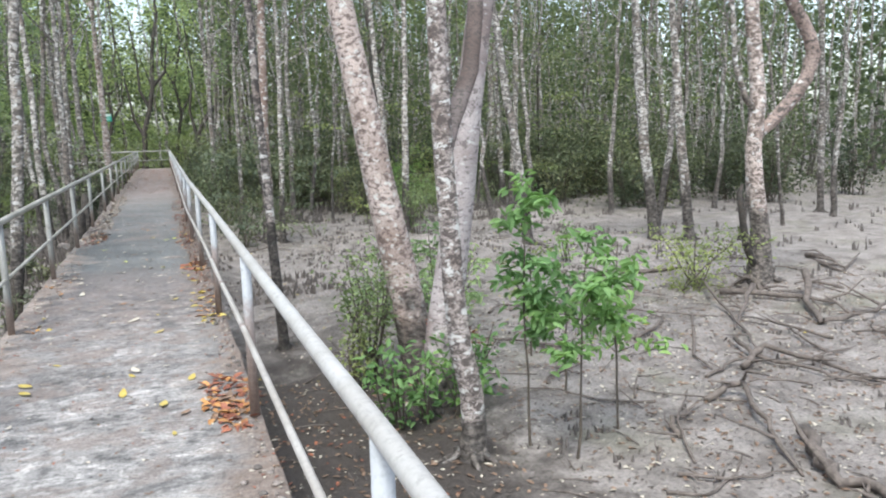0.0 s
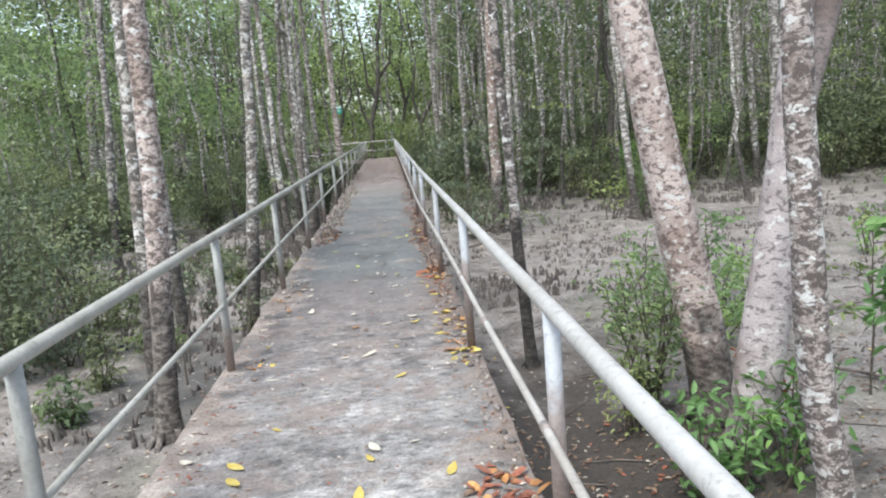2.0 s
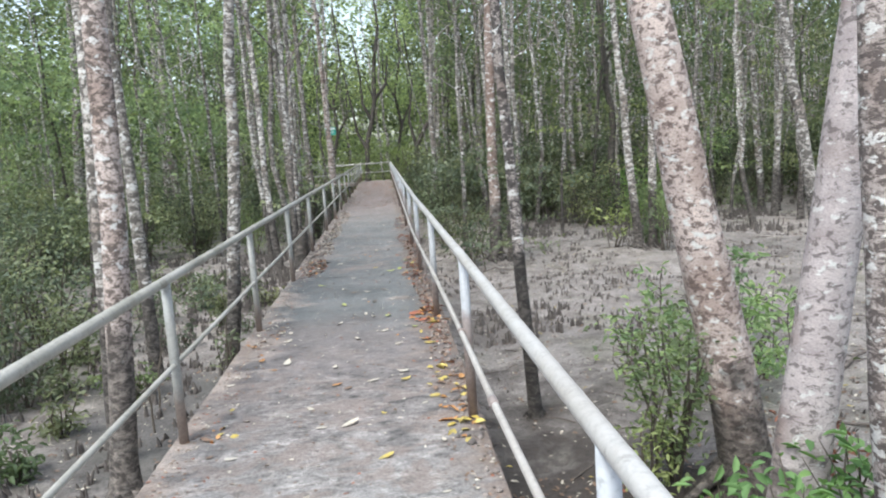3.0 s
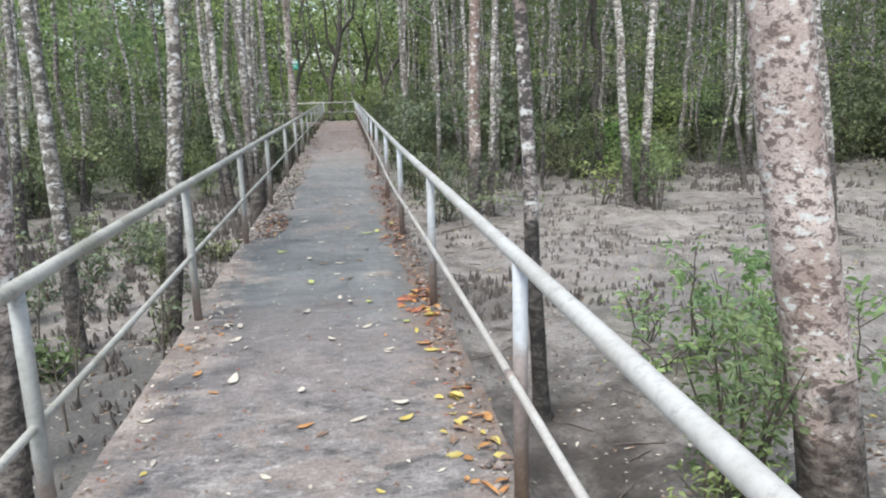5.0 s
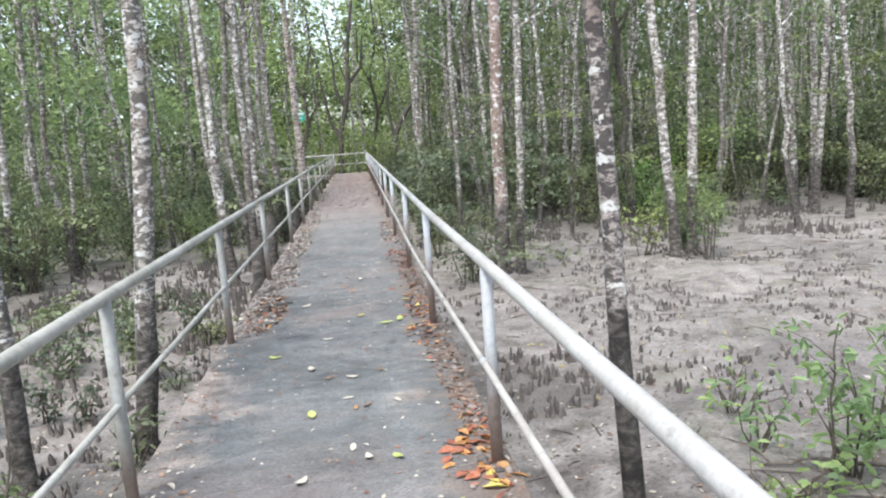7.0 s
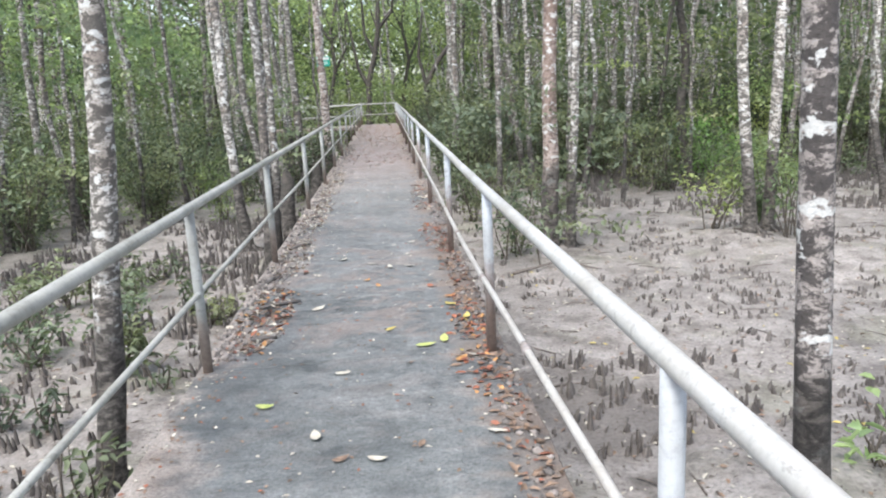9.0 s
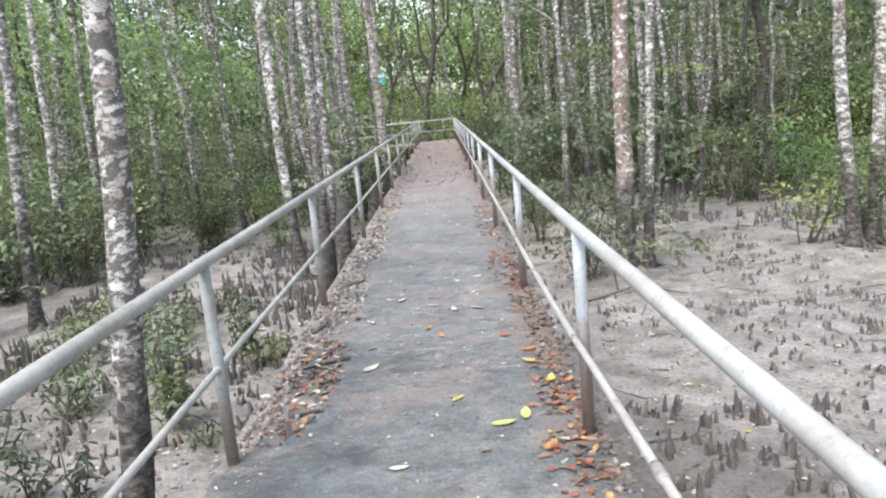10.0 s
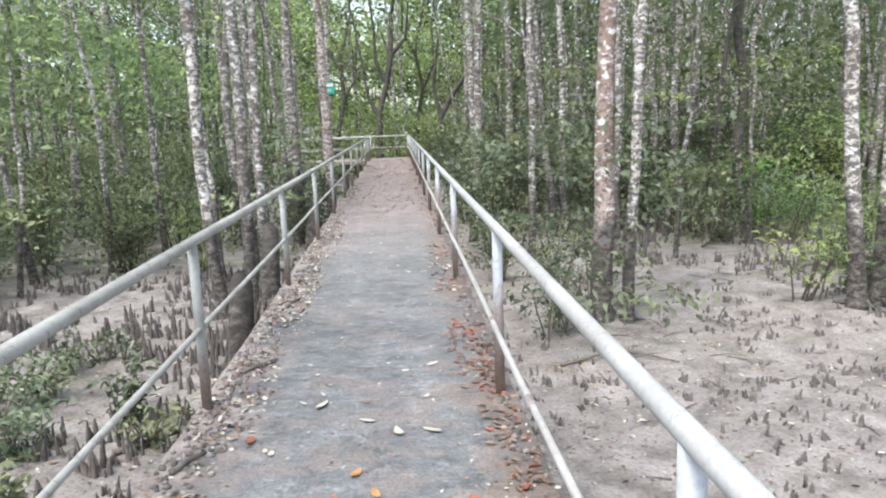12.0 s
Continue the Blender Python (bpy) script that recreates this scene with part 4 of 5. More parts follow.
tagged(part("distant_foliage", wall_of_leaves(110000, 0.64, outer, -1.2, 15, 5), LEAF_CANOPY), "dense far green foliage of the mangrove wood", "foliage", kind="stuff")
tagged(part("distant_foliage", wall_of_leaves(30000, 0.5, lambda x, y, z: outer(x, y, z) & (y > 58) & (y < 82) & (x > -34) & (x < 46), 3, 17, 15, -0.6), LEAF_CANOPY), "high far green foliage behind the wood", "foliage", kind="stuff")
# LEAF_LIT paints the sky's light onto the leaves around the far clearing
tagged(part("distant_bright_foliage", wall_of_leaves(3600, 0.4, lambda x, y, z: (x > -9) & (x < 7) & (y > 58) & (y < 76) & (z > 12.2 + 0.5 * np.sin(2.3 * x)), 11.5, 17, 25, -0.6), LEAF_LIT), "high leaves above the far clearing, coloured a sky-lit green", "foliage", kind="stuff")
tagged(part("distant_bright_foliage", wall_of_leaves(600, 0.34, lambda x, y, z: (x > -7) & (x < 4) & (y > 56) & (y < 72), 8.5, 13, 26, 0.5), LEAF_LIT), "scattered leaves before the bright sky, coloured a sky-lit green", "foliage", kind="stuff")
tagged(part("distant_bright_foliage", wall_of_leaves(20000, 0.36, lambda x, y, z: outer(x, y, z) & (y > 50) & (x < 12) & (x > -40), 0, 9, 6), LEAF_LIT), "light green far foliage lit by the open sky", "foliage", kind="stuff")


def thicket(x, y, z):
    """Low undergrowth that fills the wood's floor."""
    right = (x > 2.6) & (x < 32) & (y > 28.5 + np.where(x > 14, -7, 0) + 1.5 * np.sin(x * 0.6))
    left = (x < -4.8) & (x > -28) & (y > 14) & ~((x > -7.5) & (y > 17) & (y < 25))
    end = (np.abs(x) < 8) & (y > DECK_END + 2)
    return (right | left | end) & (y < 60) & (z < 0.35 + np.where(x > 0, 0.35, 0) + 1.1 * np.sin(x * 0.9 + 0.6 * y) + 0.5 * np.sin(1.7 * y - x))


tagged(part("undergrowth", wall_of_leaves(44000, 0.15, lambda x, y, z: thicket(x, y, z) & (x > 1), -1.25, 2.4, 8), LEAF_SHADE), "tangled undergrowth on the wood floor with shade in its leaf colour", "undergrowth", kind="stuff")
tagged(part("undergrowth", wall_of_leaves(40000, 0.16, lambda x, y, z: thicket(x, y, z) & (x <= 1), -1.25, 2.4, 18), LEAF_DULL), "dull green tangled undergrowth on the wood floor", "undergrowth", kind="stuff")
thin_rng = np.random.default_rng(91)
stems = Geo(), Geo()
for k in range(210):
    g = stems[k % 2]
    x, y = thin_rng.uniform(2.8, 34), thin_rng.uniform(28, 60)
    pts = trunk_line(thin_rng.uniform(7, 12), (thin_rng.normal(0, 0.11), thin_rng.normal(0, 0.05)), 0.09, thin_rng, 8) + [x, y, GROUND]
    g.tube(pts, trunk_radii(pts - [0, 0, GROUND], thin_rng.uniform(0.025, 0.07), 12), 6)
for g, mat, tone in zip(stems, (BARK_GREY, BARK_PALE), ("grey", "pale")):
    tagged(part("thin_stems", g, mat, smooth=True), "crowded thin %s stems in the wood" % tone, "wood", kind="stuff")
tagged(part("leafy_canopy", wall_of_leaves(13000, 0.2, lambda x, y, z: (np.abs(x + 0.5) < 6) & (y > 47) & (y < 62) & (z < 9.8 + np.sin(x * 3)), -1, 11, 12), LEAF_LIT), "leaves beyond the walkway's end, coloured a sky-lit green", "foliage", kind="stuff")
tagged(part("leafy_canopy", wall_of_leaves(24000, 0.25, lambda x, y, z: (x < -4.5) & (x > -28) & (y > 26) & (y < 60) & (z > 1.6 + 0.8 * np.sin(x)), 0.5, 12, 9, 1.05), LEAF_LIT), "leaves hanging among the trunks, coloured a sky-lit green", "foliage", kind="stuff")
tagged(part("leafy_canopy", wall_of_leaves(30000, 0.26, lambda x, y, z: (x > 2.5) & (x < 32) & (y > 27) & (y < 60) & (z > 1.5 + np.sin(x)), 0.5, 13, 10, 0.75), LEAF_CANOPY), "green leaves hanging among the thin trunks", "foliage", kind="stuff")



def sprays(n, box, leaves, size, seed):
    """Flat leafy twigs that hang in layers between the trunks."""
    r3 = np.random.default_rng(seed)
    x0, x1, y0, y1, z0, z1 = box
    gg = Geo()
    for _ in range(n):
        c = np.array([r3.uniform(x0, x1), r3.uniform(y0, y1), z0 + (z1 - z0) * r3.uniform(0, 1) ** 1.4])
        R, slope = r3.uniform(0.4, 1.0), r3.uniform(-0.35, 0.1)
        a, q = r3.uniform(0, 2 * np.pi, leaves), np.sqrt(r3.uniform(0, 1, leaves)) * R
        p = np.stack([q * np.cos(a) * 1.3, q * np.sin(a), slope * q + r3.normal(0, 0.07, leaves)], 1)
        gg.leaves(c + p, size, size * 0.5, r3, 0.25)
    return gg


for n, box, mat, tone, seed in ((170, (2.6, 22, 24, 40, -0.4, 5.5), LEAF_SHRUB, "dull green", 301), (120, (3.0, 24, 25, 44, 0.2, 7), LEAF_CANOPY, "deep green", 302), (45, (5, 20, 24, 34, 0.0, 3.5), LEAF_OLIVE, "olive green", 303),
                               (110, (-15, -4.2, 24, 40, -0.6, 4.0), LEAF_DULL, "greyish green", 304), (80, (-16, -4.2, 28, 44, 0.2, 7), LEAF_CANOPY, "deep green", 305), (24, (-14, -5.5, 15, 24, -0.5, 2.5), LEAF_DULL, "greyish green", 306),
                               (70, (-4.5, 6.5, 44, 52, -0.3, 6.0), LEAF_OLIVE, "olive green", 307), (36, (1.9, 4.2, 19.5, 30, -0.9, 1.6), LEAF_SHRUB, "dull green", 308), (26, (-3.6, -1.7, 24, 38, -0.9, 2.0), LEAF_DULL, "greyish green", 309), (70, (-14, -4.6, 22, 36, 2.2, 7.5), LEAF_LIT, "light green", 310)):
    tagged(part("leafy_sprays", sprays(n, box, 46, 0.15, seed), mat), tone + " leafy twigs hanging in layers between the trunks", "foliage", kind="stuff")

# ---------------------------------------------------------------- shrubs and saplings
def make_shrub(name, x, y, height, width, count, leaf_len, leaf_mat, label, seed, stems=6, rich=False, low=0.15, category="shrub", group="", kind=""):
    rng = np.random.default_rng(seed + 500)
    z = float(lie(x, y))
    shrub = thing(name, pose(x, y, z), label, category, group)
    tips = []
    for k in range(stems):
        a, r = rng.uniform(0, 2 * np.pi), width * 0.5 * math.sqrt(rng.uniform(0.05, 1))
        h = height * rng.uniform(0.6, 1.0)
        b = np.array([rng.normal(0, width * 0.07), rng.normal(0, width * 0.07), -0.05])
        e = np.array([math.cos(a) * r, math.sin(a) * r, h])
        m1 = b * 0.5 + e * 0.5 + [rng.normal(0, 0.05), rng.normal(0, 0.05), 0.06 * height]
        gg = Geo()
        gg.tube([b, m1, e], [0.007 + 0.005 * height, 0.006 + 0.003 * height, 0.003], 5)
        part("stem", gg, STEM, shrub, smooth=True)
        t = rng.uniform(low, 1.05, 5)
        for tt in t:
            p = (1 - tt) ** 2 * b + 2 * (1 - tt) * tt * m1 + tt ** 2 * e
            tips.append(p + rng.normal(0, width * 0.07, 3))
    tips = np.array(tips)
    pick = tips[rng.integers(0, len(tips), count)]
    p = pick + rng.normal(0, 1, (count, 3)) * [width * 0.11, width * 0.11, height * 0.07]
    p[:, 2] = np.maximum(p[:, 2], 0.04)
    gg = Geo()
    gg.leaves(p, leaf_len, leaf_len * 0.45, rng, 0.15, rich)
    part("leaves", gg, leaf_mat, shrub)
    return shrub


def make_sapling(x, y, height, width, count, leaf_mat, label, seed, lean=(0.0, 0.0), leaf_len=0.1, low=0.4):
    """One thin stem with a few side twigs that carry tufts of leaves."""
    rng = np.random.default_rng(seed + 900)
    z = float(lie(x, y))
    sap = thing("sapling", pose(x, y, z), label, "sapling", "saplings in the mud")
    t = np.linspace(0, 1, 8)
    w = np.cumsum(rng.normal(0, 0.018, (8, 2)), 0)
    pts = np.stack([lean[0] * t * height + w[:, 0], lean[1] * t * height + w[:, 1], t * height - 0.03], 1)
    gg = Geo()
    gg.tube(pts, np.linspace(0.014, 0.004, 8), 6, 0.08, seed)
    part("stem", gg, STEM, sap, smooth=True)
    tufts = [pts[-1]]
    for k in range(7):
        h = rng.uniform(low, 0.95)
        s = np.array([np.interp(h, t, pts[:, i]) for i in range(3)])
        a, L = k * 2.4 + rng.uniform(-0.5, 0.5), width * 0.5 * rng.uniform(0.5, 1.1)
        e = s + [math.cos(a) * L, math.sin(a) * L, rng.uniform(0.0, 0.22)]
        gg = Geo()
        gg.tube([s, (s + e) / 2 + [0, 0, 0.03], e], [0.006, 0.004, 0.002], 5)
        part("twig", gg, STEM, sap, smooth=True)
        tufts += [e, (s + 2 * e) / 3]
    tufts = np.array(tufts)
    p = tufts[rng.integers(0, len(tufts), count)] + rng.normal(0, 1, (count, 3)) * [0.075, 0.075, 0.05]
    gg = Geo()
    gg.leaves(p, leaf_len, leaf_len * 0.45, rng, 0.15, True)
    part("leaves", gg, leaf_mat, sap)
    return sap


# near the large clump of trees
make_shrub("bush", 2.58, 8.95, 1.65, 0.85, 760, 0.075, LEAF_OLIVE, "olive green bush with fine leaves beside a leaning tree", 1, 9, True)
make_shrub("bush", 2.3, 8.75, 1.1, 0.65, 260, 0.07, LEAF_OLIVE, "olive green bush with fine leaves beside a leaning tree", 2, 6, True)
make_shrub("bush", 2.42, 7.5, 0.85, 0.55, 150, 0.115, LEAF_FRESH, "low bush of fresh green leaves under the trees", 3, 7, True)
make_shrub("bush", 2.72, 7.45, 0.8, 0.5, 120, 0.115, LEAF_FRESH, "low bush of fresh green leaves under the trees", 4, 6, True)
make_shrub("bush", 3.05, 7.45, 0.75, 0.6, 120, 0.115, LEAF_FRESH, "low bush of fresh green leaves under the trees", 5, 6, True)
make_sapling(3.65, 6.15, 2.0, 0.8, 520, LEAF_FRESH, "bright green sapling with thin dark stem in mud", 6, leaf_len=0.125)
make_sapling(3.42, 6.6, 2.45, 0.55, 460, LEAF_FRESH, "bright green sapling with thin dark stem in mud", 7, leaf_len=0.12)
make_sapling(4.3, 6.5, 1.85, 0.7, 170, LEAF_FRESH, "bright green sapling with thin dark stem in mud", 8, leaf_len=0.12)
make_sapling(4.6, 8.8, 1.7, 0.8, 90, LEAF_OLIVE, "sparse sapling with few leaves in mud", 9, leaf_len=0.09)
make_sapling(4.3, 7.5, 1.3, 0.7, 150, LEAF_FRESH, "bright green sapling with thin dark stem in mud", 10, leaf_len=0.10)
make_shrub("shrub", 3.2, 8.2, 0.9, 0.7, 160, 0.08, FALLEN["russet"], "withered brown shrub at the foot of two trees", 17, 7, True)
make_shrub("bush", 3.35, 7.75, 0.9, 0.6, 130, 0.12, LEAF_FRESH, "low bush of fresh green leaves under the trees", 18, 7, True)
make_shrub("bush", 9.1, 11.3, 1.2, 2.0, 900, 0.09, LEAF_OLIVE, "spreading olive bush at a bent tree's foot", 11, 9, True)
make_shrub("bush", 8.4, 14.6, 1.0, 0.7, 150, 0.10, LEAF_FRESH, "small fresh green bush beside a trunk", 12, 5)
make_sapling(3.45, 11.4, 1.25, 0.65, 110, LEAF_PALE, "young sapling with light green leaves on mud", 13, leaf_len=0.10)
make_sapling(4.1, 11.2, 1.45, 0.75, 170, LEAF_PALE, "young sapling with light green leaves on mud", 14, leaf_len=0.12)
make_sapling(3.6, 10.3, 0.9, 0.9, 140, LEAF_PALE, "low young sapling with light green leaves on mud", 15, leaf_len=0.10)
make_sapling(4.2, 10.2, 1.0, 0.9, 130, LEAF_PALE, "low young sapling with light green leaves on mud", 16, leaf_len=0.12)
for k, (x, y, h, w, n) in enumerate([(3.7, 11.6, 0.8, 0.7, 60), (4.3, 12.2, 0.9, 0.9, 80), (4.9, 12.4, 0.9, 1.0, 80), (4.6, 11.6, 0.7, 1.0, 70), (3.3, 12.2, 0.5, 0.6, 35), (3.45, 10.6, 0.45, 1.0, 60), (4.05, 10.8, 0.7, 0.9, 60), (3.1, 11.3, 0.35, 0.8, 40), (4.5, 11.2, 0.6, 0.9, 60), (3.6, 13.1, 0.4, 0.8, 40)]):
    make_shrub("bush", x, y, h, w, n, 0.13, LEAF_PALE, "light green low bush among saplings on mud", 20 + k, 7, True)
for k, (x, y, h, w) in enumerate([(1.6, 46.0, 3.6, 3.2), (3.6, 44.5, 3.0, 2.6), (-1.6, 50.0, 2.8, 3.0), (-4.5, 47.5, 2.6, 2.8), (0.4, 53.0, 3.6, 3.6)]):
    make_shrub("bush", x, y, h, w, 1600, 0.15, LEAF_OLIVE, "tall olive green bush beyond the walkway's end", 90 + k, 10)
for k, (x, y, h, w) in enumerate([(2.3, 20.5, 1.1, 1.3), (2.7, 22.6, 1.3, 1.3), (2.0, 23.6, 1.1, 1.0), (3.6, 23.2, 1.0, 1.1), (2.5, 25.6, 1.3, 1.2), (7.0, 21.6, 0.7, 0.7), (7.9, 23.2, 1.5, 1.7), (9.5, 25.6, 1.5, 1.8), (8.6, 26.6, 1.4, 1.6)]):
    make_shrub("bush", x, y, h, w, 480 if k < 5 else 900, 0.085, LEAF_SHRUB if k < 5 else LEAF_OLIVE, "green undergrowth bush on mud beneath thin trees", 30 + k, 7)
for k, (x, y, h, w, n, low, m) in enumerate([(8.9, 28.4, 1.9, 2.2, 1300, 0.2, LEAF_FRESH), (9.9, 28.0, 1.3, 1.6, 600, 0.2, LEAF_PALE), (12.9, 31.2, 3.3, 2.6, 1700, 0.45, LEAF_PALE), (6.0, 21.2, 1.3, 1.2, 300, 0.4, LEAF_OLIVE),
                                               (6.9, 20.3, 1.5, 1.2, 300, 0.5, LEAF_OLIVE), (10.8, 29.4, 2.6, 2.0, 1200, 0.3, LEAF_OLIVE), (5.2, 29.2, 1.2, 1.8, 700, 0.2, LEAF_DULL), (12.3, 27.0, 0.9, 1.6, 500, 0.2, LEAF_DULL),
                                               (2.1, 26.4, 2.6, 1.4, 900, 0.3, LEAF_DULL), (3.0, 29.0, 2.8, 1.8, 1100, 0.3, LEAF_SHRUB), (1.9, 31.0, 2.2, 1.4, 800, 0.2, LEAF_DULL)]):
    make_shrub("bush", x, y, h, w, n, 0.12, m, "leafy green bush among thin trunks on the mud", 230 + k, 8, low=low)
for k, (x, y, h, w, m) in enumerate([(-3.1, 17.4, 0.55, 0.9, LEAF_DULL), (-2.6, 16.0, 0.7, 0.6, LEAF_SHRUB), (-3.7, 16.4, 0.8, 1.0, LEAF_DULL), (-3.4, 18.7, 0.5, 0.9, LEAF_DULL), (-2.5, 18.2, 0.6, 0.5, LEAF_SHRUB),
                                     (-4.6, 18.4, 0.8, 1.0, LEAF_DULL), (-4.2, 14.6, 1.3, 1.4, LEAF_DULL), (-5.4, 13.4, 2.3, 1.8, LEAF_DULL), (-3.4, 11.6, 0.7, 0.6, LEAF_SHRUB), (-4.6, 12.0, 1.3, 1.2, LEAF_SHRUB), (-4.0, 13.2, 1.5, 1.4, LEAF_SHRUB), (-5.3, 15.8, 2.2, 1.8, LEAF_DULL), (-6.1, 14.6, 2.5, 2.0, LEAF_SHRUB), (-6.5, 16.4, 2.4, 2.0, LEAF_DULL), (-7.8, 17.6, 2.5, 2.0, LEAF_DULL), (-7.2, 13.2, 2.6, 2.2, LEAF_SHRUB), (-9.0, 15.5, 2.8, 2.4, LEAF_DULL), (-6.8, 26.0, 1.8, 1.8, LEAF_OLIVE), (-5.2, 26.4, 1.7, 1.6, LEAF_SHRUB), (-3.7, 26.0, 1.4, 1.4, LEAF_OLIVE), (-8.4, 25.0, 2.0, 1.8, LEAF_OLIVE), (-3.2, 10.2, 0.5, 0.6, LEAF_OLIVE), (-3.0, 12.6, 0.45, 0.7, LEAF_OLIVE)]):
    make_shrub("bush", x, y, h, w, 260 if h < 1.2 else 560 if h < 2.3 else 950, 0.10, m, "dull green mangrove bush on mud beside the walkway", 50 + k, 7, True)

srng = np.random.default_rng(71)
for k in range(20):
    x, y = srng.uniform(-5.2, -1.9), srng.uniform(14.6, 20.5) if k < 16 else srng.uniform(12.4, 15.5)
    make_shrub("seedling", x, y, srng.uniform(0.3, 0.6), srng.uniform(0.4, 0.8), 60, 0.1, LEAF_SHRUB, "low grey-green mangrove seedling among dark aerial roots", 150 + k, 5, True, category="seedling", group="seedlings in the mud")

# bushes at the wood's edge, their deep shade painted in by LEAF_SHADE
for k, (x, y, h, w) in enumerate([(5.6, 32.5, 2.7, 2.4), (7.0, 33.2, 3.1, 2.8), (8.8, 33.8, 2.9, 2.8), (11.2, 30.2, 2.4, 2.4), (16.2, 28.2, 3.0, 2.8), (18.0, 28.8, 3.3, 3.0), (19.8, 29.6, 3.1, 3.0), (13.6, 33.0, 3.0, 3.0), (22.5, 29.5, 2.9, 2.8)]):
    make_shrub("bush", x, y, h, w, 2600, 0.13, LEAF_SHADE, "large bush at the edge of the wood, leaves coloured as in shade", 170 + k, 12)

for k in range(14):
    x, y = srng.uniform(-10, -4.6), srng.uniform(21.5, 31)
    make_shrub("bush", x, y, srng.uniform(1.4, 2.6), srng.uniform(1.3, 2.0), 800, 0.11, LEAF_DULL if k % 2 else LEAF_SHRUB, "pale dull green bush among the thin trunks", 190 + k, 8)

# undergrowth under the wood: a few kinds, repeated; LEAF_SHADE ones carry shade in their colour
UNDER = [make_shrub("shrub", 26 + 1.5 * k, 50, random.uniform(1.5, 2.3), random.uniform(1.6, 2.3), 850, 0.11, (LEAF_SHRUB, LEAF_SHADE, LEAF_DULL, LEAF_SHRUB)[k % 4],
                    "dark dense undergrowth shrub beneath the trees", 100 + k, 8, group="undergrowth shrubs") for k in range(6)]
rng = np.random.default_rng(44)
put = 0
while put < 340:
    x, y = rng.uniform(-22, 28), rng.uniform(11, 52)
    left = x < -4.2 and not (x > -7.5 and 16.5 < y < 25)
    right = x > 2.4 and y > 27.5 + 1.5 * math.sin(x * 0.6) - (6 if x > 14 else 0)
    end = y > DECK_END + 2.5 and abs(x) < 6
    walkside = -3.6 < x < -1.8 and y > 24
    if not (left or right or end or walkside) or (-10 < x < 2.2 and DECK_END - 3 < y < DECK_END + 1.4):
        continue
    sc = rng.uniform(0.9, 1.6) if right else rng.uniform(0.6, 1.3)
    copy_thing(UNDER[int(rng.integers(0, 6))], pose(x, y, float(lie(x, y)), 0, 0, rng.uniform(0, 360)) @ Matrix.Scale(sc, 4))
    put += 1


# ---------------------------------------------------------------- dead wood on the mud
def dead_branch(pts, r, label, name="fallen_branch"):
    x, y = pts[0][:2]
    z = float(lie(x, y))
    br = thing(name, pose(x, y, z), label, "branch", "dead branches on the mud")
    p = np.array([(a - x, b - y, float(lie(a, b)) - z + h) for a, b, h in pts])
    t = np.linspace(0, 1, len(p))
    tt = np.linspace(0, 1, 3 * len(p))
    q = np.stack([np.interp(tt, t, p[:, i]) for i in range(3)], 1)
    q[1:-1] += np.random.default_rng(int(abs(x * 91 + y * 17))).normal(0, r * 0.5, (len(q) - 2, 3)) * [1, 1, 0.4]
    gg = Geo()
    gg.tube(q, np.linspace(r, r * 0.35, len(q)), 8, 0.08, x, caps=True)
    part("limb", gg, TWIG, br, smooth=True)
    fork = np.random.default_rng(int(abs(x * 37 + y * 53)))
    for k in range(3 if len(q) > 8 else 1):
        i = int(fork.integers(1, len(q) - 1))
        a, L = fork.uniform(0, 2 * np.pi), r * fork.uniform(5, 14)
        e = q[i] + [math.cos(a) * L, math.sin(a) * L, fork.uniform(0.0, 0.5) * L]
        gg = Geo()
        gg.tube([q[i], (q[i] + e) / 2 + fork.normal(0, L * 0.08, 3), e], [r * 0.45, r * 0.32, r * 0.12], 6, 0.08, k)
        part("twig", gg, TWIG, br, smooth=True)
    return br


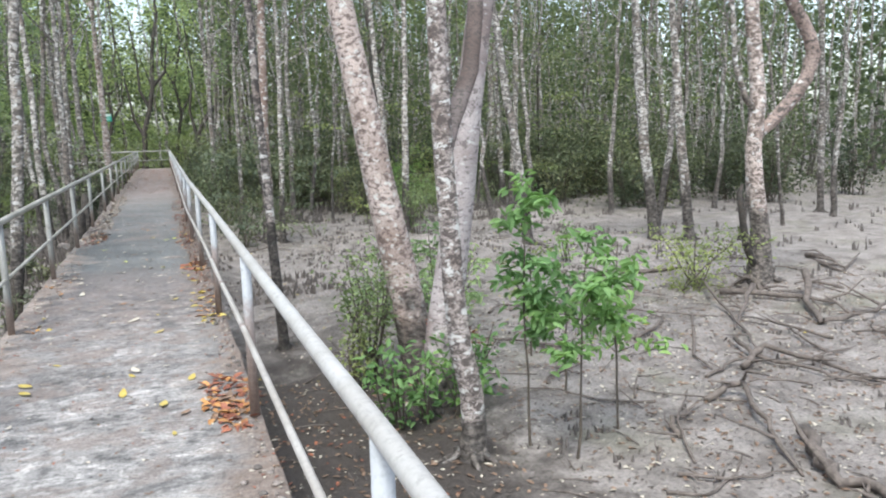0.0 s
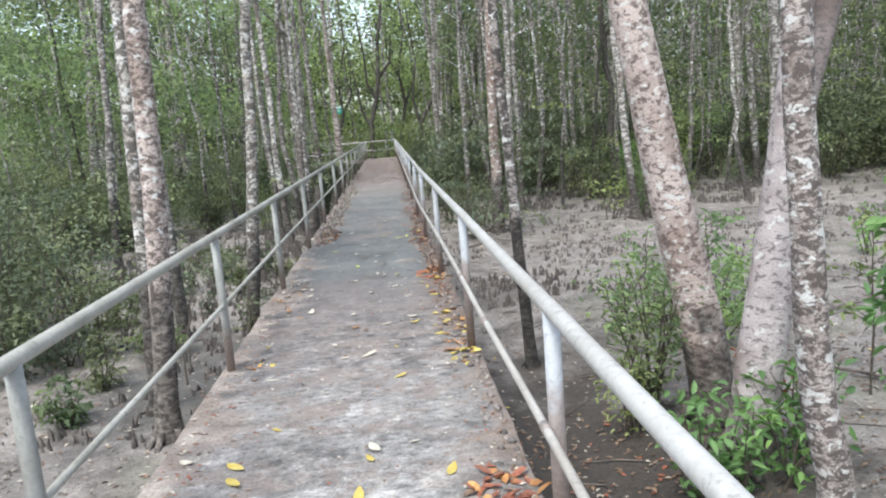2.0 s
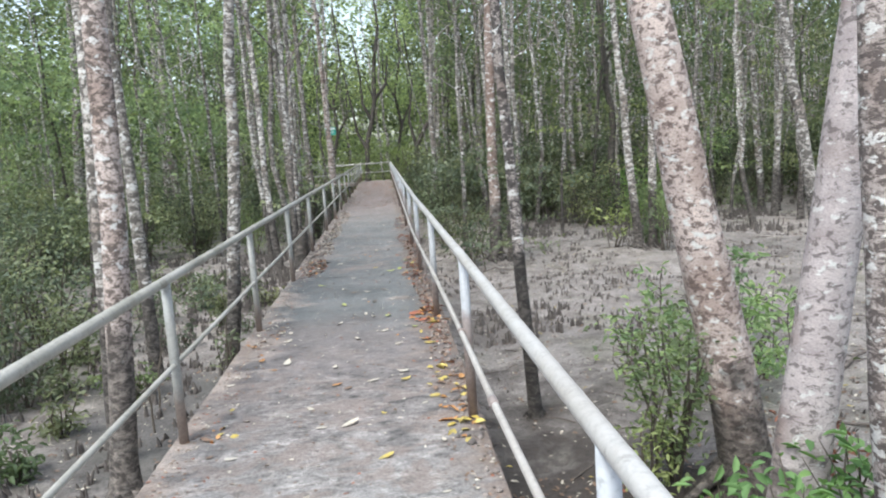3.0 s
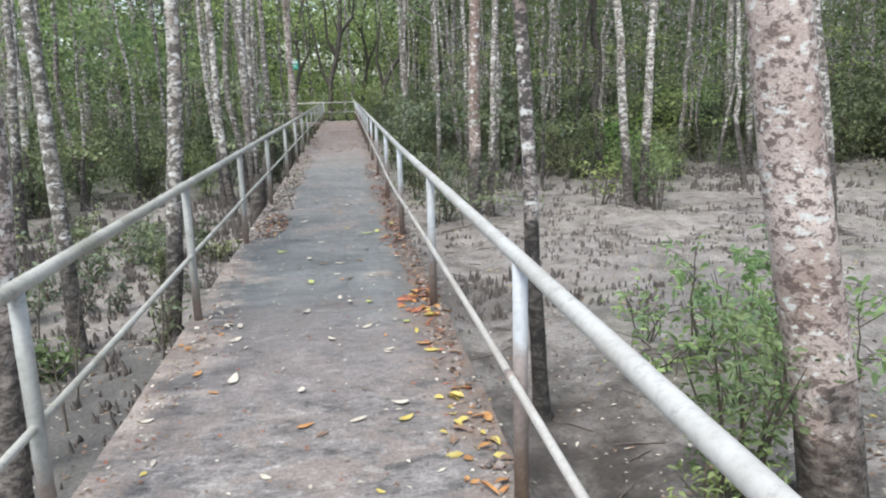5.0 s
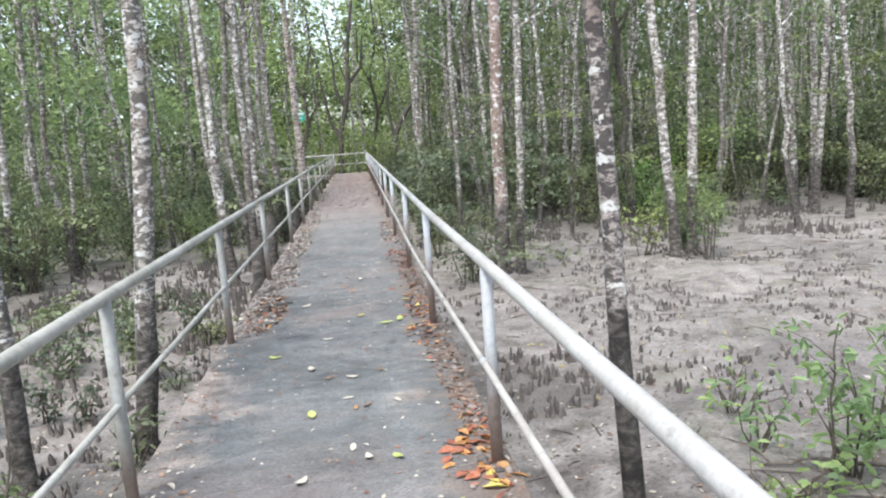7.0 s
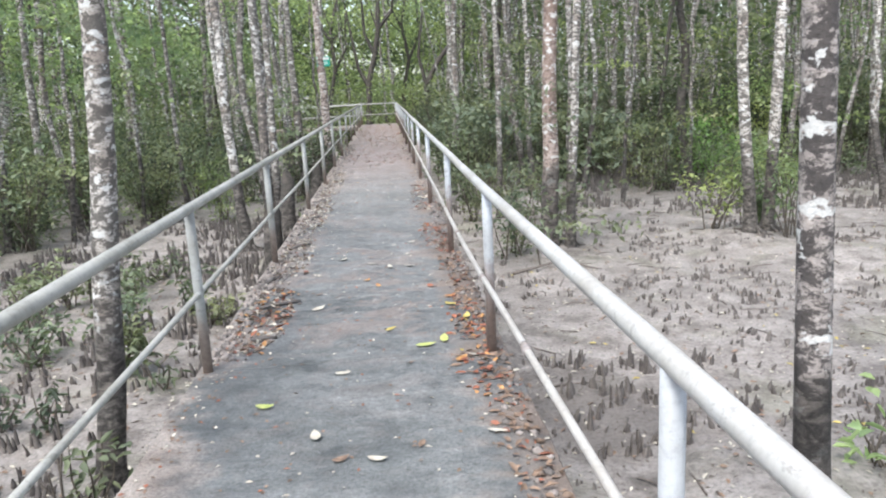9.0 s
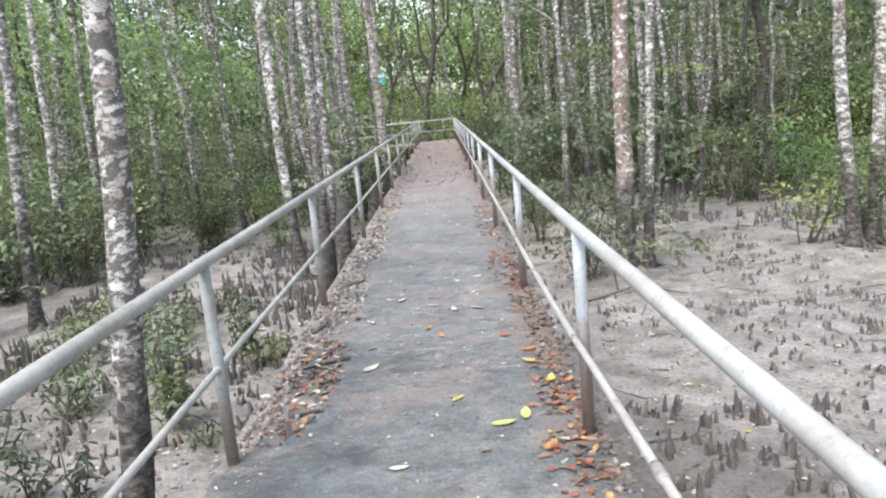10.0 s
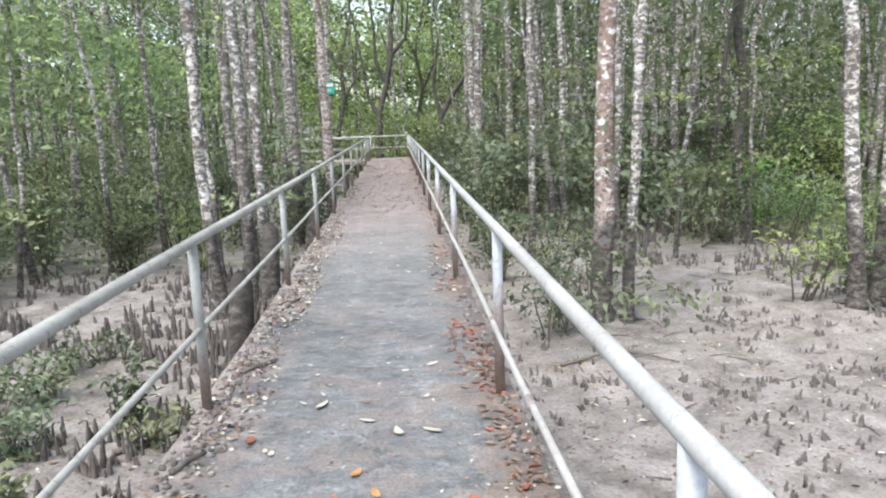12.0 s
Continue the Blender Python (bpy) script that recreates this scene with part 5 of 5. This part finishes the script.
WOOD = [
    ([(8.2, 13.1, 0.05), (9.0, 12.9, 0.06), (9.85, 12.6, 0.05)], 0.07), ([(5.4, 6.55, 0.03), (5.65, 6.58, 0.10), (5.88, 6.6, 0.16), (5.44, 5.9, 0.10), (5.26, 5.44, 0.06), (5.1, 5.04, 0.02)], 0.042),
    ([(5.62, 5.54, 0.08), (5.3, 5.1, 0.07), (5.26, 4.76, 0.06), (5.34, 4.4, 0.05), (5.5, 3.9, 0.05)], 0.07), ([(7.2, 8.15, 0.10), (6.94, 7.48, 0.05), (7.09, 6.95, 0.07), (7.12, 6.51, 0.05), (7.47, 6.25, 0.03)], 0.032), ([(6.05, 7.32, 0.02), (6.62, 7.51, 0.08), (6.94, 7.48, 0.10)], 0.025), ([(7.68, 9.57, 0.03), (6.42, 7.97, 0.04), (6.31, 7.53, 0.02)], 0.025), ([(3.95, 5.28, 0.01), (4.21, 5.13, 0.02), (4.6, 5.26, 0.02), (4.9, 5.5, 0.02)], 0.018), ([(12.56, 11.75, 0.05), (12.22, 10.93, 0.04), (13.47, 11.62, 0.1)], 0.04), ([(9.67, 10.3, 0.04), (10.1, 11.0, 0.2), (9.05, 10.62, 0.03)], 0.05), ([(6.6, 7.35, 0.05), (7.1, 7.6, 0.16), (7.28, 6.92, 0.08), (7.56, 6.26, 0.03)], 0.045),
    ([(9.4, 11.5, 0.1), (8.5, 10.0, 0.16), (7.4, 8.03, 0.10), (6.9, 7.3, 0.05)], 0.03), ([(10.3, 10.0, 0.4), (9.6, 9.2, 0.10), (8.95, 8.4, 0.05), (9.6, 8.4, 0.1), (10.4, 8.5, 0.16)], 0.06),
    ([(9.1, 10.6, 0.1), (9.7, 9.85, 0.1), (10.2, 9.3, 0.05)], 0.06), ([(12.9, 12.4, 0.05), (12.7, 11.7, 0.12), (12.5, 11.1, 0.04)], 0.06), ([(8.97, 9.75, 0.35), (8.3, 9.2, 0.1), (7.6, 8.6, 0.04)], 0.04),
    ([(4.19, 5.45, 0.02), (4.5, 5.25, 0.03), (4.9, 5.15, 0.02)], 0.02), ([(4.26, 5.8, 0.12), (4.2, 5.7, 0.01)], 0.02), ([(7.2, 5.2, 0.04), (8.1, 6.3, 0.12), (9.2, 7.0, 0.05)], 0.05),
    ([(6.2, 8.9, 0.03), (6.9, 9.3, 0.05), (7.4, 9.9, 0.02)], 0.03), ([(2.0, 19.2, 0.03), (2.7, 19.4, 0.06), (3.3, 19.0, 0.02)], 0.025), ([(6.5, 26.0, 0.05), (7.2, 27.2, 0.5)], 0.04),
    ([(-2.3, 17.4, 0.03), (-1.7, 17.9, 0.08), (-1.4, 18.2, 0.05)], 0.03), ([(1.5, 5.4, 0.02), (1.9, 5.9, 0.05), (2.3, 6.0, 0.02)], 0.02), ([(9.8, 6.0, 0.05), (10.4, 7.1, 0.2), (11.6, 7.6, 0.1)], 0.07),
]
wood_rng = np.random.default_rng(77)
for _ in range(64):
    x, y, a = wood_rng.uniform(4.2, 13), wood_rng.uniform(3.2, 13), wood_rng.uniform(0, np.pi)
    L, r = wood_rng.uniform(0.4, 1.8), 0.007 + 0.025 * wood_rng.uniform(0, 1) ** 2
    c, t = math.cos(a), math.sin(a)
    WOOD.append(([(x, y, 0.01), (x + c * L * 0.35 - t * 0.1, y + t * L * 0.35 + c * 0.1, wood_rng.uniform(0.02, 0.12)), (x + c * L * 0.7, y + t * L * 0.7, wood_rng.uniform(0.02, 0.1)), (x + c * L + t * 0.15, y + t * L, 0.01)], r))
for pts, r in WOOD:
    dead_branch(pts, r, "grey weathered dead branch lying on mud")


def dead_stem(x, y, h, lean, seed):
    """A thin leafless dark stem that stands in the mud, with two or three broken twigs."""
    r4 = np.random.default_rng(seed)
    st = thing("dead_sapling", pose(x, y, float(lie(x, y))), "thin dark leafless sapling standing in wet mud", "sapling", "dead saplings beside the walkway")
    t = np.linspace(0, 1, 7)
    p = np.stack([lean[0] * t * h, lean[1] * t * h, t * h - 0.04], 1) + np.cumsum(r4.normal(0, 0.012, (7, 3)), 0) * [1, 1, 0]
    gg = Geo()
    gg.tube(p, np.linspace(0.014, 0.005, 7), 7, 0.08, seed)
    part("stem", gg, STEM, st, smooth=True)
    for k in range(3):
        b = p[int(r4.integers(2, 6))]
        e = b + [r4.normal(0, 0.12), r4.normal(0, 0.12), r4.uniform(0.05, 0.25)]
        gg = Geo()
        gg.tube([b, (b + e) / 2 + [0, 0, 0.02], e], [0.006, 0.005, 0.002], 5)
        part("twig", gg, STEM, st, smooth=True)


for k, (x, y, h, lx) in enumerate([(-1.75, 12.55, 1.15, 0.06), (-1.55, 12.2, 0.95, -0.08), (-1.28, 12.45, 0.8, 0.05), (-2.5, 12.1, 1.1, 0.1), (-2.3, 11.3, 0.7, -0.12), (-3.1, 12.9, 1.2, 0.05), (2.05, 20.2, 1.6, 0.1), (2.5, 19.6, 1.3, -0.1)]):
    dead_stem(x, y, h, (lx, 0.03), 400 + k)


def stump(x, y, h, r, seed):
    rng = np.random.default_rng(seed)
    z = float(lie(x, y))
    st = thing("tree_stump", pose(x, y, z), "dark rotten stump with splayed roots beside the walkway", "stump")
    gg = Geo()
    gg.tube([(0, 0, -0.2), (0, 0, 0), (0.02, 0, h * 0.5), (0.06, 0.02, h * 0.9), (0.05, 0.02, h)], [r * 1.5, r * 1.3, r, r * 0.8, r * 0.35], 10, 0.12, seed)
    part("trunk", gg, BARK_DARK, st, smooth=True)
    for k in range(6):
        a = k * 1.05 + rng.uniform(-0.3, 0.3)
        gg = Geo()
        gg.tube([(0, 0, h * 0.55), (math.cos(a) * r * 1.4, math.sin(a) * r * 1.4, h * 0.25), (math.cos(a) * r * 2.4, math.sin(a) * r * 2.4, -0.05)], [r * 0.4, r * 0.25, r * 0.12], 6, 0.1, k)
        part("root", gg, BARK_DARK, st, smooth=True)


stump(-1.42, 18.6, 1.35, 0.13, 1)
stump(-1.5, 20.9, 1.5, 0.12, 2)
stump(-1.35, 24.6, 1.4, 0.13, 3)

# ---------------------------------------------------------------- aerial roots and litter on the mud
rng = np.random.default_rng(55)
g = Geo()


def aerial_roots(n, box, hlo, hhi, thr):
    x0, x1, y0, y1 = box
    made = 0
    while made < n:
        x, y = rng.uniform(x0, x1), rng.uniform(y0, y1)
        if abs(x) < 0.95 or math.sin(x * 1.9 + 1.3 * math.sin(y * 0.9)) + math.sin(y * 1.7 + x * 0.7) + rng.normal(0, 0.5) < thr:
            continue
        m = int(rng.integers(1, 6))
        for _ in range(m):
            xx, yy = x + rng.normal(0, 0.04), y + rng.normal(0, 0.04)
            h = rng.uniform(hlo, hhi) * rng.uniform(0.5, 1.1)
            r = min(rng.uniform(0.008, 0.022), 0.2 * h)
            z = float(lie(xx, yy))
            top = (xx + rng.normal(0, 0.02), yy + rng.normal(0, 0.02), z + h)
            g.tube([(xx, yy, z - 0.03), ((xx + top[0]) / 2, (yy + top[1]) / 2, z + h * 0.55), top], [r * 1.9, r * 1.2, r * 0.5], 5)
            made += 1


aerial_roots(3500, (1.2, 13, 13, 27), 0.03, 0.10, -0.3)
aerial_roots(420, (1.2, 9, 8.5, 13.2), 0.015, 0.05, -0.3)
aerial_roots(2700, (-6.5, -1.1, 9.5, 27), 0.04, 0.15, -0.4)
aerial_roots(800, (-6.0, -1.4, 17, 25), 0.12, 0.30, 0.2)
aerial_roots(420, (5.4, 9.4, 26.2, 30.2), 0.2, 0.5, -1.0)
aerial_roots(160, (1.7, 3.4, 13.4, 15.6), 0.08, 0.2, -1.5)
aerial_roots(900, (4, 12, 22, 30), 0.08, 0.28, 0.2)
aerial_roots(700, (1.2, 12, 2, 10), 0.02, 0.08, 0.0)
aerial_roots(700, (10, 22, 10, 30), 0.06, 0.22, 0.2)
# the nearest of them, one by one
SPIKES = []
for k in range(6):
    gg = Geo()
    h, r = rng.uniform(0.08, 0.17), rng.uniform(0.013, 0.022)
    gg.tube([(0, 0, -0.04), (rng.normal(0, 0.006), 0, h * 0.5), (rng.normal(0, 0.015), rng.normal(0, 0.015), h * 0.9), (rng.normal(0, 0.015), 0, h)], [r * 1.8, r * 1.2, r * 0.75, r * 0.3], 6)
    SPIKES.append(gg.mesh("aerial_root", ROOT, True))
put = 0
while put < 240:
    right = put % 3 > 0
    x, y = (rng.uniform(1.3, 5.5), rng.uniform(13.6, 18.5)) if right else (rng.uniform(-3.8, -1.3), rng.uniform(12.5, 18))
    if math.sin(x * 1.9 + 1.3 * math.sin(y * 0.9)) + math.sin(y * 1.7 + x * 0.7) + rng.normal(0, 0.5) < -0.2:
        continue
    for _ in range(int(rng.integers(1, 6))):
        px, py = x + rng.normal(0, 0.055), y + rng.normal(0, 0.055)
        ob = new("aerial_root", SPIKES[int(rng.integers(0, 6))])
        ob.matrix_world = pose(px, py, float(lie(px, py)), 0, 0, rng.uniform(0, 360)) @ Matrix.Scale(rng.uniform(0.35, 0.7), 4)
        tagged(ob, "short dark brown aerial root standing in mud", "aerial root", "aerial roots in the mud")
        put += 1
tagged(part("aerial_roots", g, ROOT, smooth=True), "countless small dark aerial roots standing in mud", "roots", kind="stuff")

for key, n, box in (("brown", 2600, (1, 13, 1, 27)), ("pale", 1100, (1, 13, 1, 27)), ("brown", 1700, (-7, -1, 6, 27)), ("pale", 800, (-6, -1, 6, 27)), ("brown", 2600, (3.5, 13, 2, 12)), ("pale", 1100, (3.5, 13, 2, 12)), ("yellow", 120, (1, 9, 8, 22)), ("brown", 800, (0.95, 3.2, 2.5, 9.5)), ("russet", 110, (0.95, 2.6, 2.5, 9))):
    x, y = rng.uniform(box[0], box[1], n), rng.uniform(box[2], box[3], n)
    g = Geo()
    g.leaves(np.stack([x, y, lie(x, y) + 0.012], 1), 0.07, 0.034, rng, 0, True, True)
    tagged(part("leaf_litter", g, FALLEN[key]), key + " fallen leaves scattered over the mud", "leaf litter", kind="stuff")
DARK_BITS = simple("rotten_leaf_bits", (0.05, 0.04, 0.034), (0.14, 0.115, 0.098), 18)
for mat, tone, n, box in ((DARK_BITS, "dark", 9000, (1, 10, 2, 21)), (FALLEN["pale"], "pale", 3500, (1, 10, 2, 21)), (DARK_BITS, "dark", 2500, (-6, -1, 7, 21)), (FALLEN["pale"], "pale", 1800, (-6, -1, 7, 21))):
    x, y = rng.uniform(box[0], box[1], n), box[2] + (box[3] - box[2]) * rng.uniform(0, 1, n) ** 1.3
    g = Geo()
    g.leaves(np.stack([x, y, lie(x, y) + 0.008], 1), 0.045, 0.02, rng, 0, False, True)
    tagged(part("leaf_crumbs", g, mat), tone + " crumbs of rotten leaf on the mud", "leaf litter", kind="stuff")
g = Geo()
for _ in range(420):
    x, y = rng.uniform(1.1, 13), rng.uniform(2, 24)
    a, L = rng.uniform(0, np.pi), rng.uniform(0.1, 0.5)
    dx, dy = math.cos(a) * L, math.sin(a) * L
    g.tube([(x, y, float(lie(x, y)) + 0.01), (x + dx * 0.5, y + dy * 0.5, float(lie(x + dx * 0.5, y + dy * 0.5)) + 0.02), (x + dx, y + dy, float(lie(x + dx, y + dy)) + 0.008)], [0.008, 0.007, 0.003], 5)
tagged(part("twig_litter", g, TWIG), "small dead twigs strewn over the mud", "twigs", kind="stuff")


# ---------------------------------------------------------------- fallen leaves on the walkway
def leaf_mesh(name, L, W, mat, curl):
    gg = Geo()
    n = 7
    t = np.linspace(0, 1, n)
    w = W * 0.5 * np.sin(np.pi * t ** 0.8) ** 0.8 + 0.001
    zc = curl * (t - 0.5) ** 2 * 0.07
    mid = np.stack([t * L - L / 2, np.zeros(n), zc + 0.004], 1)
    lf, rt = mid + np.stack([np.zeros(n), w, w * 0.15], 1), mid + np.stack([np.zeros(n), -w, w * 0.15], 1)
    v = np.concatenate([mid, lf, rt])
    i = np.arange(n - 1)
    gg.add(v, np.concatenate([np.stack([i, i + 1, n + i + 1, n + i], 1), np.stack([2 * n + i, 2 * n + i + 1, i + 1, i], 1)]))
    return gg.mesh(name, mat, True)


LEAF_MESH = {k: [leaf_mesh("fallen_leaf", L, W, m, c) for L, W, c in ((0.10, 0.036, 0.3), (0.085, 0.038, 0.6), (0.07, 0.022, 0.1))] for k, m in FALLEN.items()}
LEAF_LABEL = {"yellow": "yellow fallen leaf lying on the concrete", "orange": "orange fallen leaf lying on the concrete", "russet": "reddish dry leaf lying on the concrete",
              "pale": "pale dry leaf lying on the concrete", "brown": "brown curled dry leaf on the concrete", "green": "greenish yellow leaf lying on the concrete"}
rng = np.random.default_rng(66)


def drop_leaf(x, y, key, scale=1.0):
    ob = new("fallen_leaf", LEAF_MESH[key][int(rng.integers(0, 3))])
    ob.matrix_world = pose(x, y, 0.004, rng.normal(0, 4), rng.normal(0, 4), rng.uniform(0, 360)) @ Matrix.Scale(scale, 4)
    tagged(ob, LEAF_LABEL[key], "leaf", "fallen leaves on the walkway")


for x, y, key in [(-0.46, 5.69, "yellow"), (-0.35, 6.25, "yellow"), (0.33, 5.16, "yellow"), (0.42, 8.3, "pale"), (0.435, 8.12, "yellow"), (0.80, 8.06, "orange"), (0.336, 10.05, "green"), (0.5, 12.68, "green"),
                  (0.39, 12.61, "green"), (0.19, 12.95, "yellow"), (0.57, 12.35, "orange"), (-0.48, 5.85, "yellow"), (0.5, 5.6, "yellow"), (0.3, 6.9, "yellow"), (-0.7, 5.45, "yellow"), (0.1, 5.45, "yellow"), (0.16, 5.9, "pale"),
                  (-0.15, 11.55, "pale"), (0.12, 11.3, "pale"), (0.14, 10.75, "orange"), (-0.1, 10.7, "green"), (-0.42, 11.9, "green"), (0.02, 14.2, "orange"), (-0.2, 15.0, "pale"), (0.36, 14.6, "pale"), (0.2, 14.6, "pale"),
                  (0.62, 13.6, "orange"), (0.5, 13.9, "russet"), (0.6, 13.4, "yellow"), (0.68, 13.1, "yellow"), (-0.5, 14.6, "russet"), (-0.3, 13.5, "pale"), (0.22, 8.15, "pale"), (0.08, 9.3, "pale"), (0.3, 9.5, "pale"), (-0.1, 9.9, "pale"),
                  (0.55, 9.55, "green"), (-0.5, 8.6, "orange"), (-0.42, 8.75, "pale"), (0.1, 7.4, "pale"), (-0.62, 7.9, "pale"), (-0.5, 9.4, "pale"), (0.62, 9.1, "orange"), (0.6, 9.35, "yellow")]:
    drop_leaf(x, y, key, rng.uniform(0.9, 1.3))
for _ in range(120):
    y = rng.uniform(3.5, 24)
    drop_leaf(rng.uniform(-0.75, 0.72), y, ["pale", "pale", "brown", "pale", "pale", "brown", "orange", "yellow"][int(rng.integers(0, 8 if y < 9 else 7))], rng.uniform(0.5, 1.0))


def leaf_pile(x, y, rx, ry, mix_of, n, label, size=0.066, loose=1.6):
    """A drift of leaves swept against the walkway's edge, each leaf folded and overlapping."""
    for key, share in mix_of:
        k = int(n * share)
        gg = Geo()
        r = np.sqrt(rng.uniform(0, 1, k))
        a = rng.uniform(0, 2 * np.pi, k)
        px, py = np.clip(x + rx * r * np.cos(a), DECK_L + 0.02, DECK_R - 0.02), y + ry * r * np.sin(a)
        gg.leaves(np.stack([px, py, 0.006 + rng.uniform(0, 0.018, k) * (1 - r)], 1), size * rng.uniform(0.55, 1.15, k), size * 0.42, rng, 0, True, loose)
        tagged(part("leaf_pile", gg, FALLEN[key]), label, "leaf pile", "leaf drifts on the walkway", "stuff")


leaf_pile(0.69, 5.1, 0.14, 0.5, (("russet", 0.75), ("orange", 0.5), ("brown", 0.2)), 110, "drift of reddish fallen leaves at a post", 0.09)
leaf_pile(0.7, 7.75, 0.12, 0.75, (("yellow", 0.45), ("orange", 0.4), ("brown", 0.2)), 52, "drift of yellow fallen leaves at the walkway edge", 0.095)
leaf_pile(0.7, 9.95, 0.13, 0.4, (("orange", 0.6), ("russet", 0.6), ("yellow", 0.15)), 46, "drift of orange fallen leaves at a post", 0.1)
leaf_pile(0.68, 12.6, 0.14, 0.95, (("russet", 0.45), ("orange", 0.12), ("brown", 0.5), ("yellow", 0.04)), 110, "drift of reddish fallen leaves at a post")
leaf_pile(0.68, 15.9, 0.14, 0.8, (("russet", 0.6), ("brown", 0.4)), 120, "drift of reddish fallen leaves at the walkway edge")
leaf_pile(0.68, 18.6, 0.14, 1.4, (("russet", 0.4), ("brown", 0.4), ("pale", 0.2)), 120, "drift of brown fallen leaves at the walkway edge")
leaf_pile(-0.68, 9.6, 0.14, 0.6, (("orange", 0.3), ("brown", 0.5), ("pale", 0.3)), 30, "few brown leaves at the walkway edge")
leaf_pile(-0.62, 7.6, 0.1, 0.3, (("orange", 0.4), ("yellow", 0.3)), 14, "few orange leaves at the walkway edge")
leaf_pile(-0.64, 13.4, 0.18, 0.75, (("russet", 0.25), ("brown", 0.45), ("pale", 0.3), ("orange", 0.15)), 260, "drift of brown fallen leaves at the walkway edge", 0.06, 3.2)
leaf_pile(-0.66, 15.2, 0.16, 1.0, (("brown", 0.5), ("pale", 0.5)), 300, "drift of dry leaf debris at the walkway edge", 0.05, 3.2)
leaf_pile(-0.66, 17.6, 0.16, 1.4, (("brown", 0.5), ("pale", 0.5)), 380, "drift of dry leaf debris at the walkway edge", 0.05, 3.2)
leaf_pile(-0.66, 20.8, 0.16, 1.9, (("brown", 0.5), ("pale", 0.5)), 380, "drift of dry leaf debris at the walkway edge", 0.05, 3.2)
leaf_pile(0.73, 11.3, 0.09, 1.3, (("brown", 1.1), ("russet", 0.2)), 110, "thin drift of dark leaves along the walkway edge", 0.06)
leaf_pile(0.73, 14.2, 0.09, 1.5, (("brown", 1.1), ("russet", 0.2)), 150, "thin drift of dark leaves along the walkway edge", 0.06)
leaf_pile(0.72, 8.9, 0.08, 0.7, (("brown", 0.6), ("russet", 0.4)), 50, "thin drift of dark leaves along the walkway edge", 0.06)
leaf_pile(0.74, 10.3, 0.08, 0.35, (("orange", 0.4), ("russet", 0.6)), 30, "small drift of reddish leaves at a post")
leaf_pile(0.72, 12.9, 0.1, 0.3, (("orange", 0.35), ("russet", 0.5)), 26, "small drift of reddish leaves at a post")
leaf_pile(0.0, 28, 0.8, 5.0, (("russet", 0.5), ("pale", 0.3), ("brown", 0.3)), 500, "brown leaves strewn across the far walkway")
leaf_pile(0.0, 36, 0.8, 5.5, (("russet", 0.6), ("pale", 0.3), ("brown", 0.3)), 700, "brown leaves strewn across the far walkway")

# clods of dried mud along the edges of the walkway
for mat, tone, n in ((DIRT, "grey", 1500), (ROOT, "dark", 900)):
    g = Geo()
    for _ in range(n):
        left = rng.uniform() < 0.72
        x = -0.85 + abs(rng.normal(0, 0.11)) if left else 0.81 - abs(rng.normal(0, 0.06))
        y = 12.6 + 17 * rng.uniform() ** 1.3 if left else rng.uniform(3, 30)
        r = rng.uniform(0.006, 0.024) * (1.3 if rng.uniform() < 0.08 else 0.9)
        g.tube([(x, y, 0.0), (x + rng.normal(0, 0.003), y, r * 0.45), (x, y + rng.normal(0, 0.003), r * 0.8)], [r, r * 0.85, r * 0.3], 6, 0.2, x * 9 + y, caps=True)
    tagged(part("dirt_clods", g, mat, smooth=True), "clods of %s dirt along the walkway edge" % tone, "dirt", kind="stuff")
for x0, y0, L, a in ((-0.72, 13.6, 0.3, 0.4), (-0.78, 14.3, 0.22, 1.1), (-0.66, 12.9, 0.16, 0.2), (-0.74, 15.6, 0.25, 0.8), (-0.7, 17.2, 0.3, 1.3)):
    c, t = math.cos(a) * L, math.sin(a) * L
    st = thing("stick", pose(x0, y0, 0.0), "short dark rotten stick on the walkway edge", "stick", "sticks on the walkway")
    gg = Geo()
    gg.tube([(0, 0, 0.012), (c * 0.4, t * 0.45, 0.02), (c, t, 0.012)], [0.012, 0.014, 0.008], 7, 0.15, L * 9, caps=True)
    part("twig", gg, ROOT, st, smooth=True)

# crumbs of leaf and grit all over the walkway, thicker towards its edges
for key, n in (("brown", 2600), ("pale", 1500), ("russet", 900)):
    side = rng.uniform(-1, 1, n)
    x = np.where(rng.uniform(0, 1, n) < 0.6, np.sign(side) * (0.84 - np.abs(rng.normal(0, 0.13, n))), side * 0.82)
    g = Geo()
    g.leaves(np.stack([np.clip(x, DECK_L + 0.02, DECK_R - 0.02), rng.uniform(2.5, 30, n), np.full(n, 0.004)], 1), 0.03, 0.016, rng, 0, False, True)
    tagged(part("leaf_crumbs", g, FALLEN[key]), key + " crumbs of leaf and grit on the concrete", "leaf litter", kind="stuff")

# ---------------------------------------------------------------- the sign on a tree
sg = thing("sign", pose(-1.28, 28.86, 2.28, 0, 0, 4), "small green sign with a white band nailed to a tree", "sign")
part("plate", box_mesh("plate", (0.34, 0.012, 0.26), SIGN_GREEN, 0.004), SIGN_GREEN, sg)
part("white_band", box_mesh("white_band", (0.30, 0.006, 0.07), SIGN_WHITE, 0.002), SIGN_WHITE, sg, "white painted band").location = (0, -0.009, 0.075)
for zz in (-0.02, -0.06):
    part("text_bar", box_mesh("text_bar", (0.22, 0.004, 0.014), SIGN_WHITE, 0.001), SIGN_WHITE, sg).location = (0, -0.009, zz)
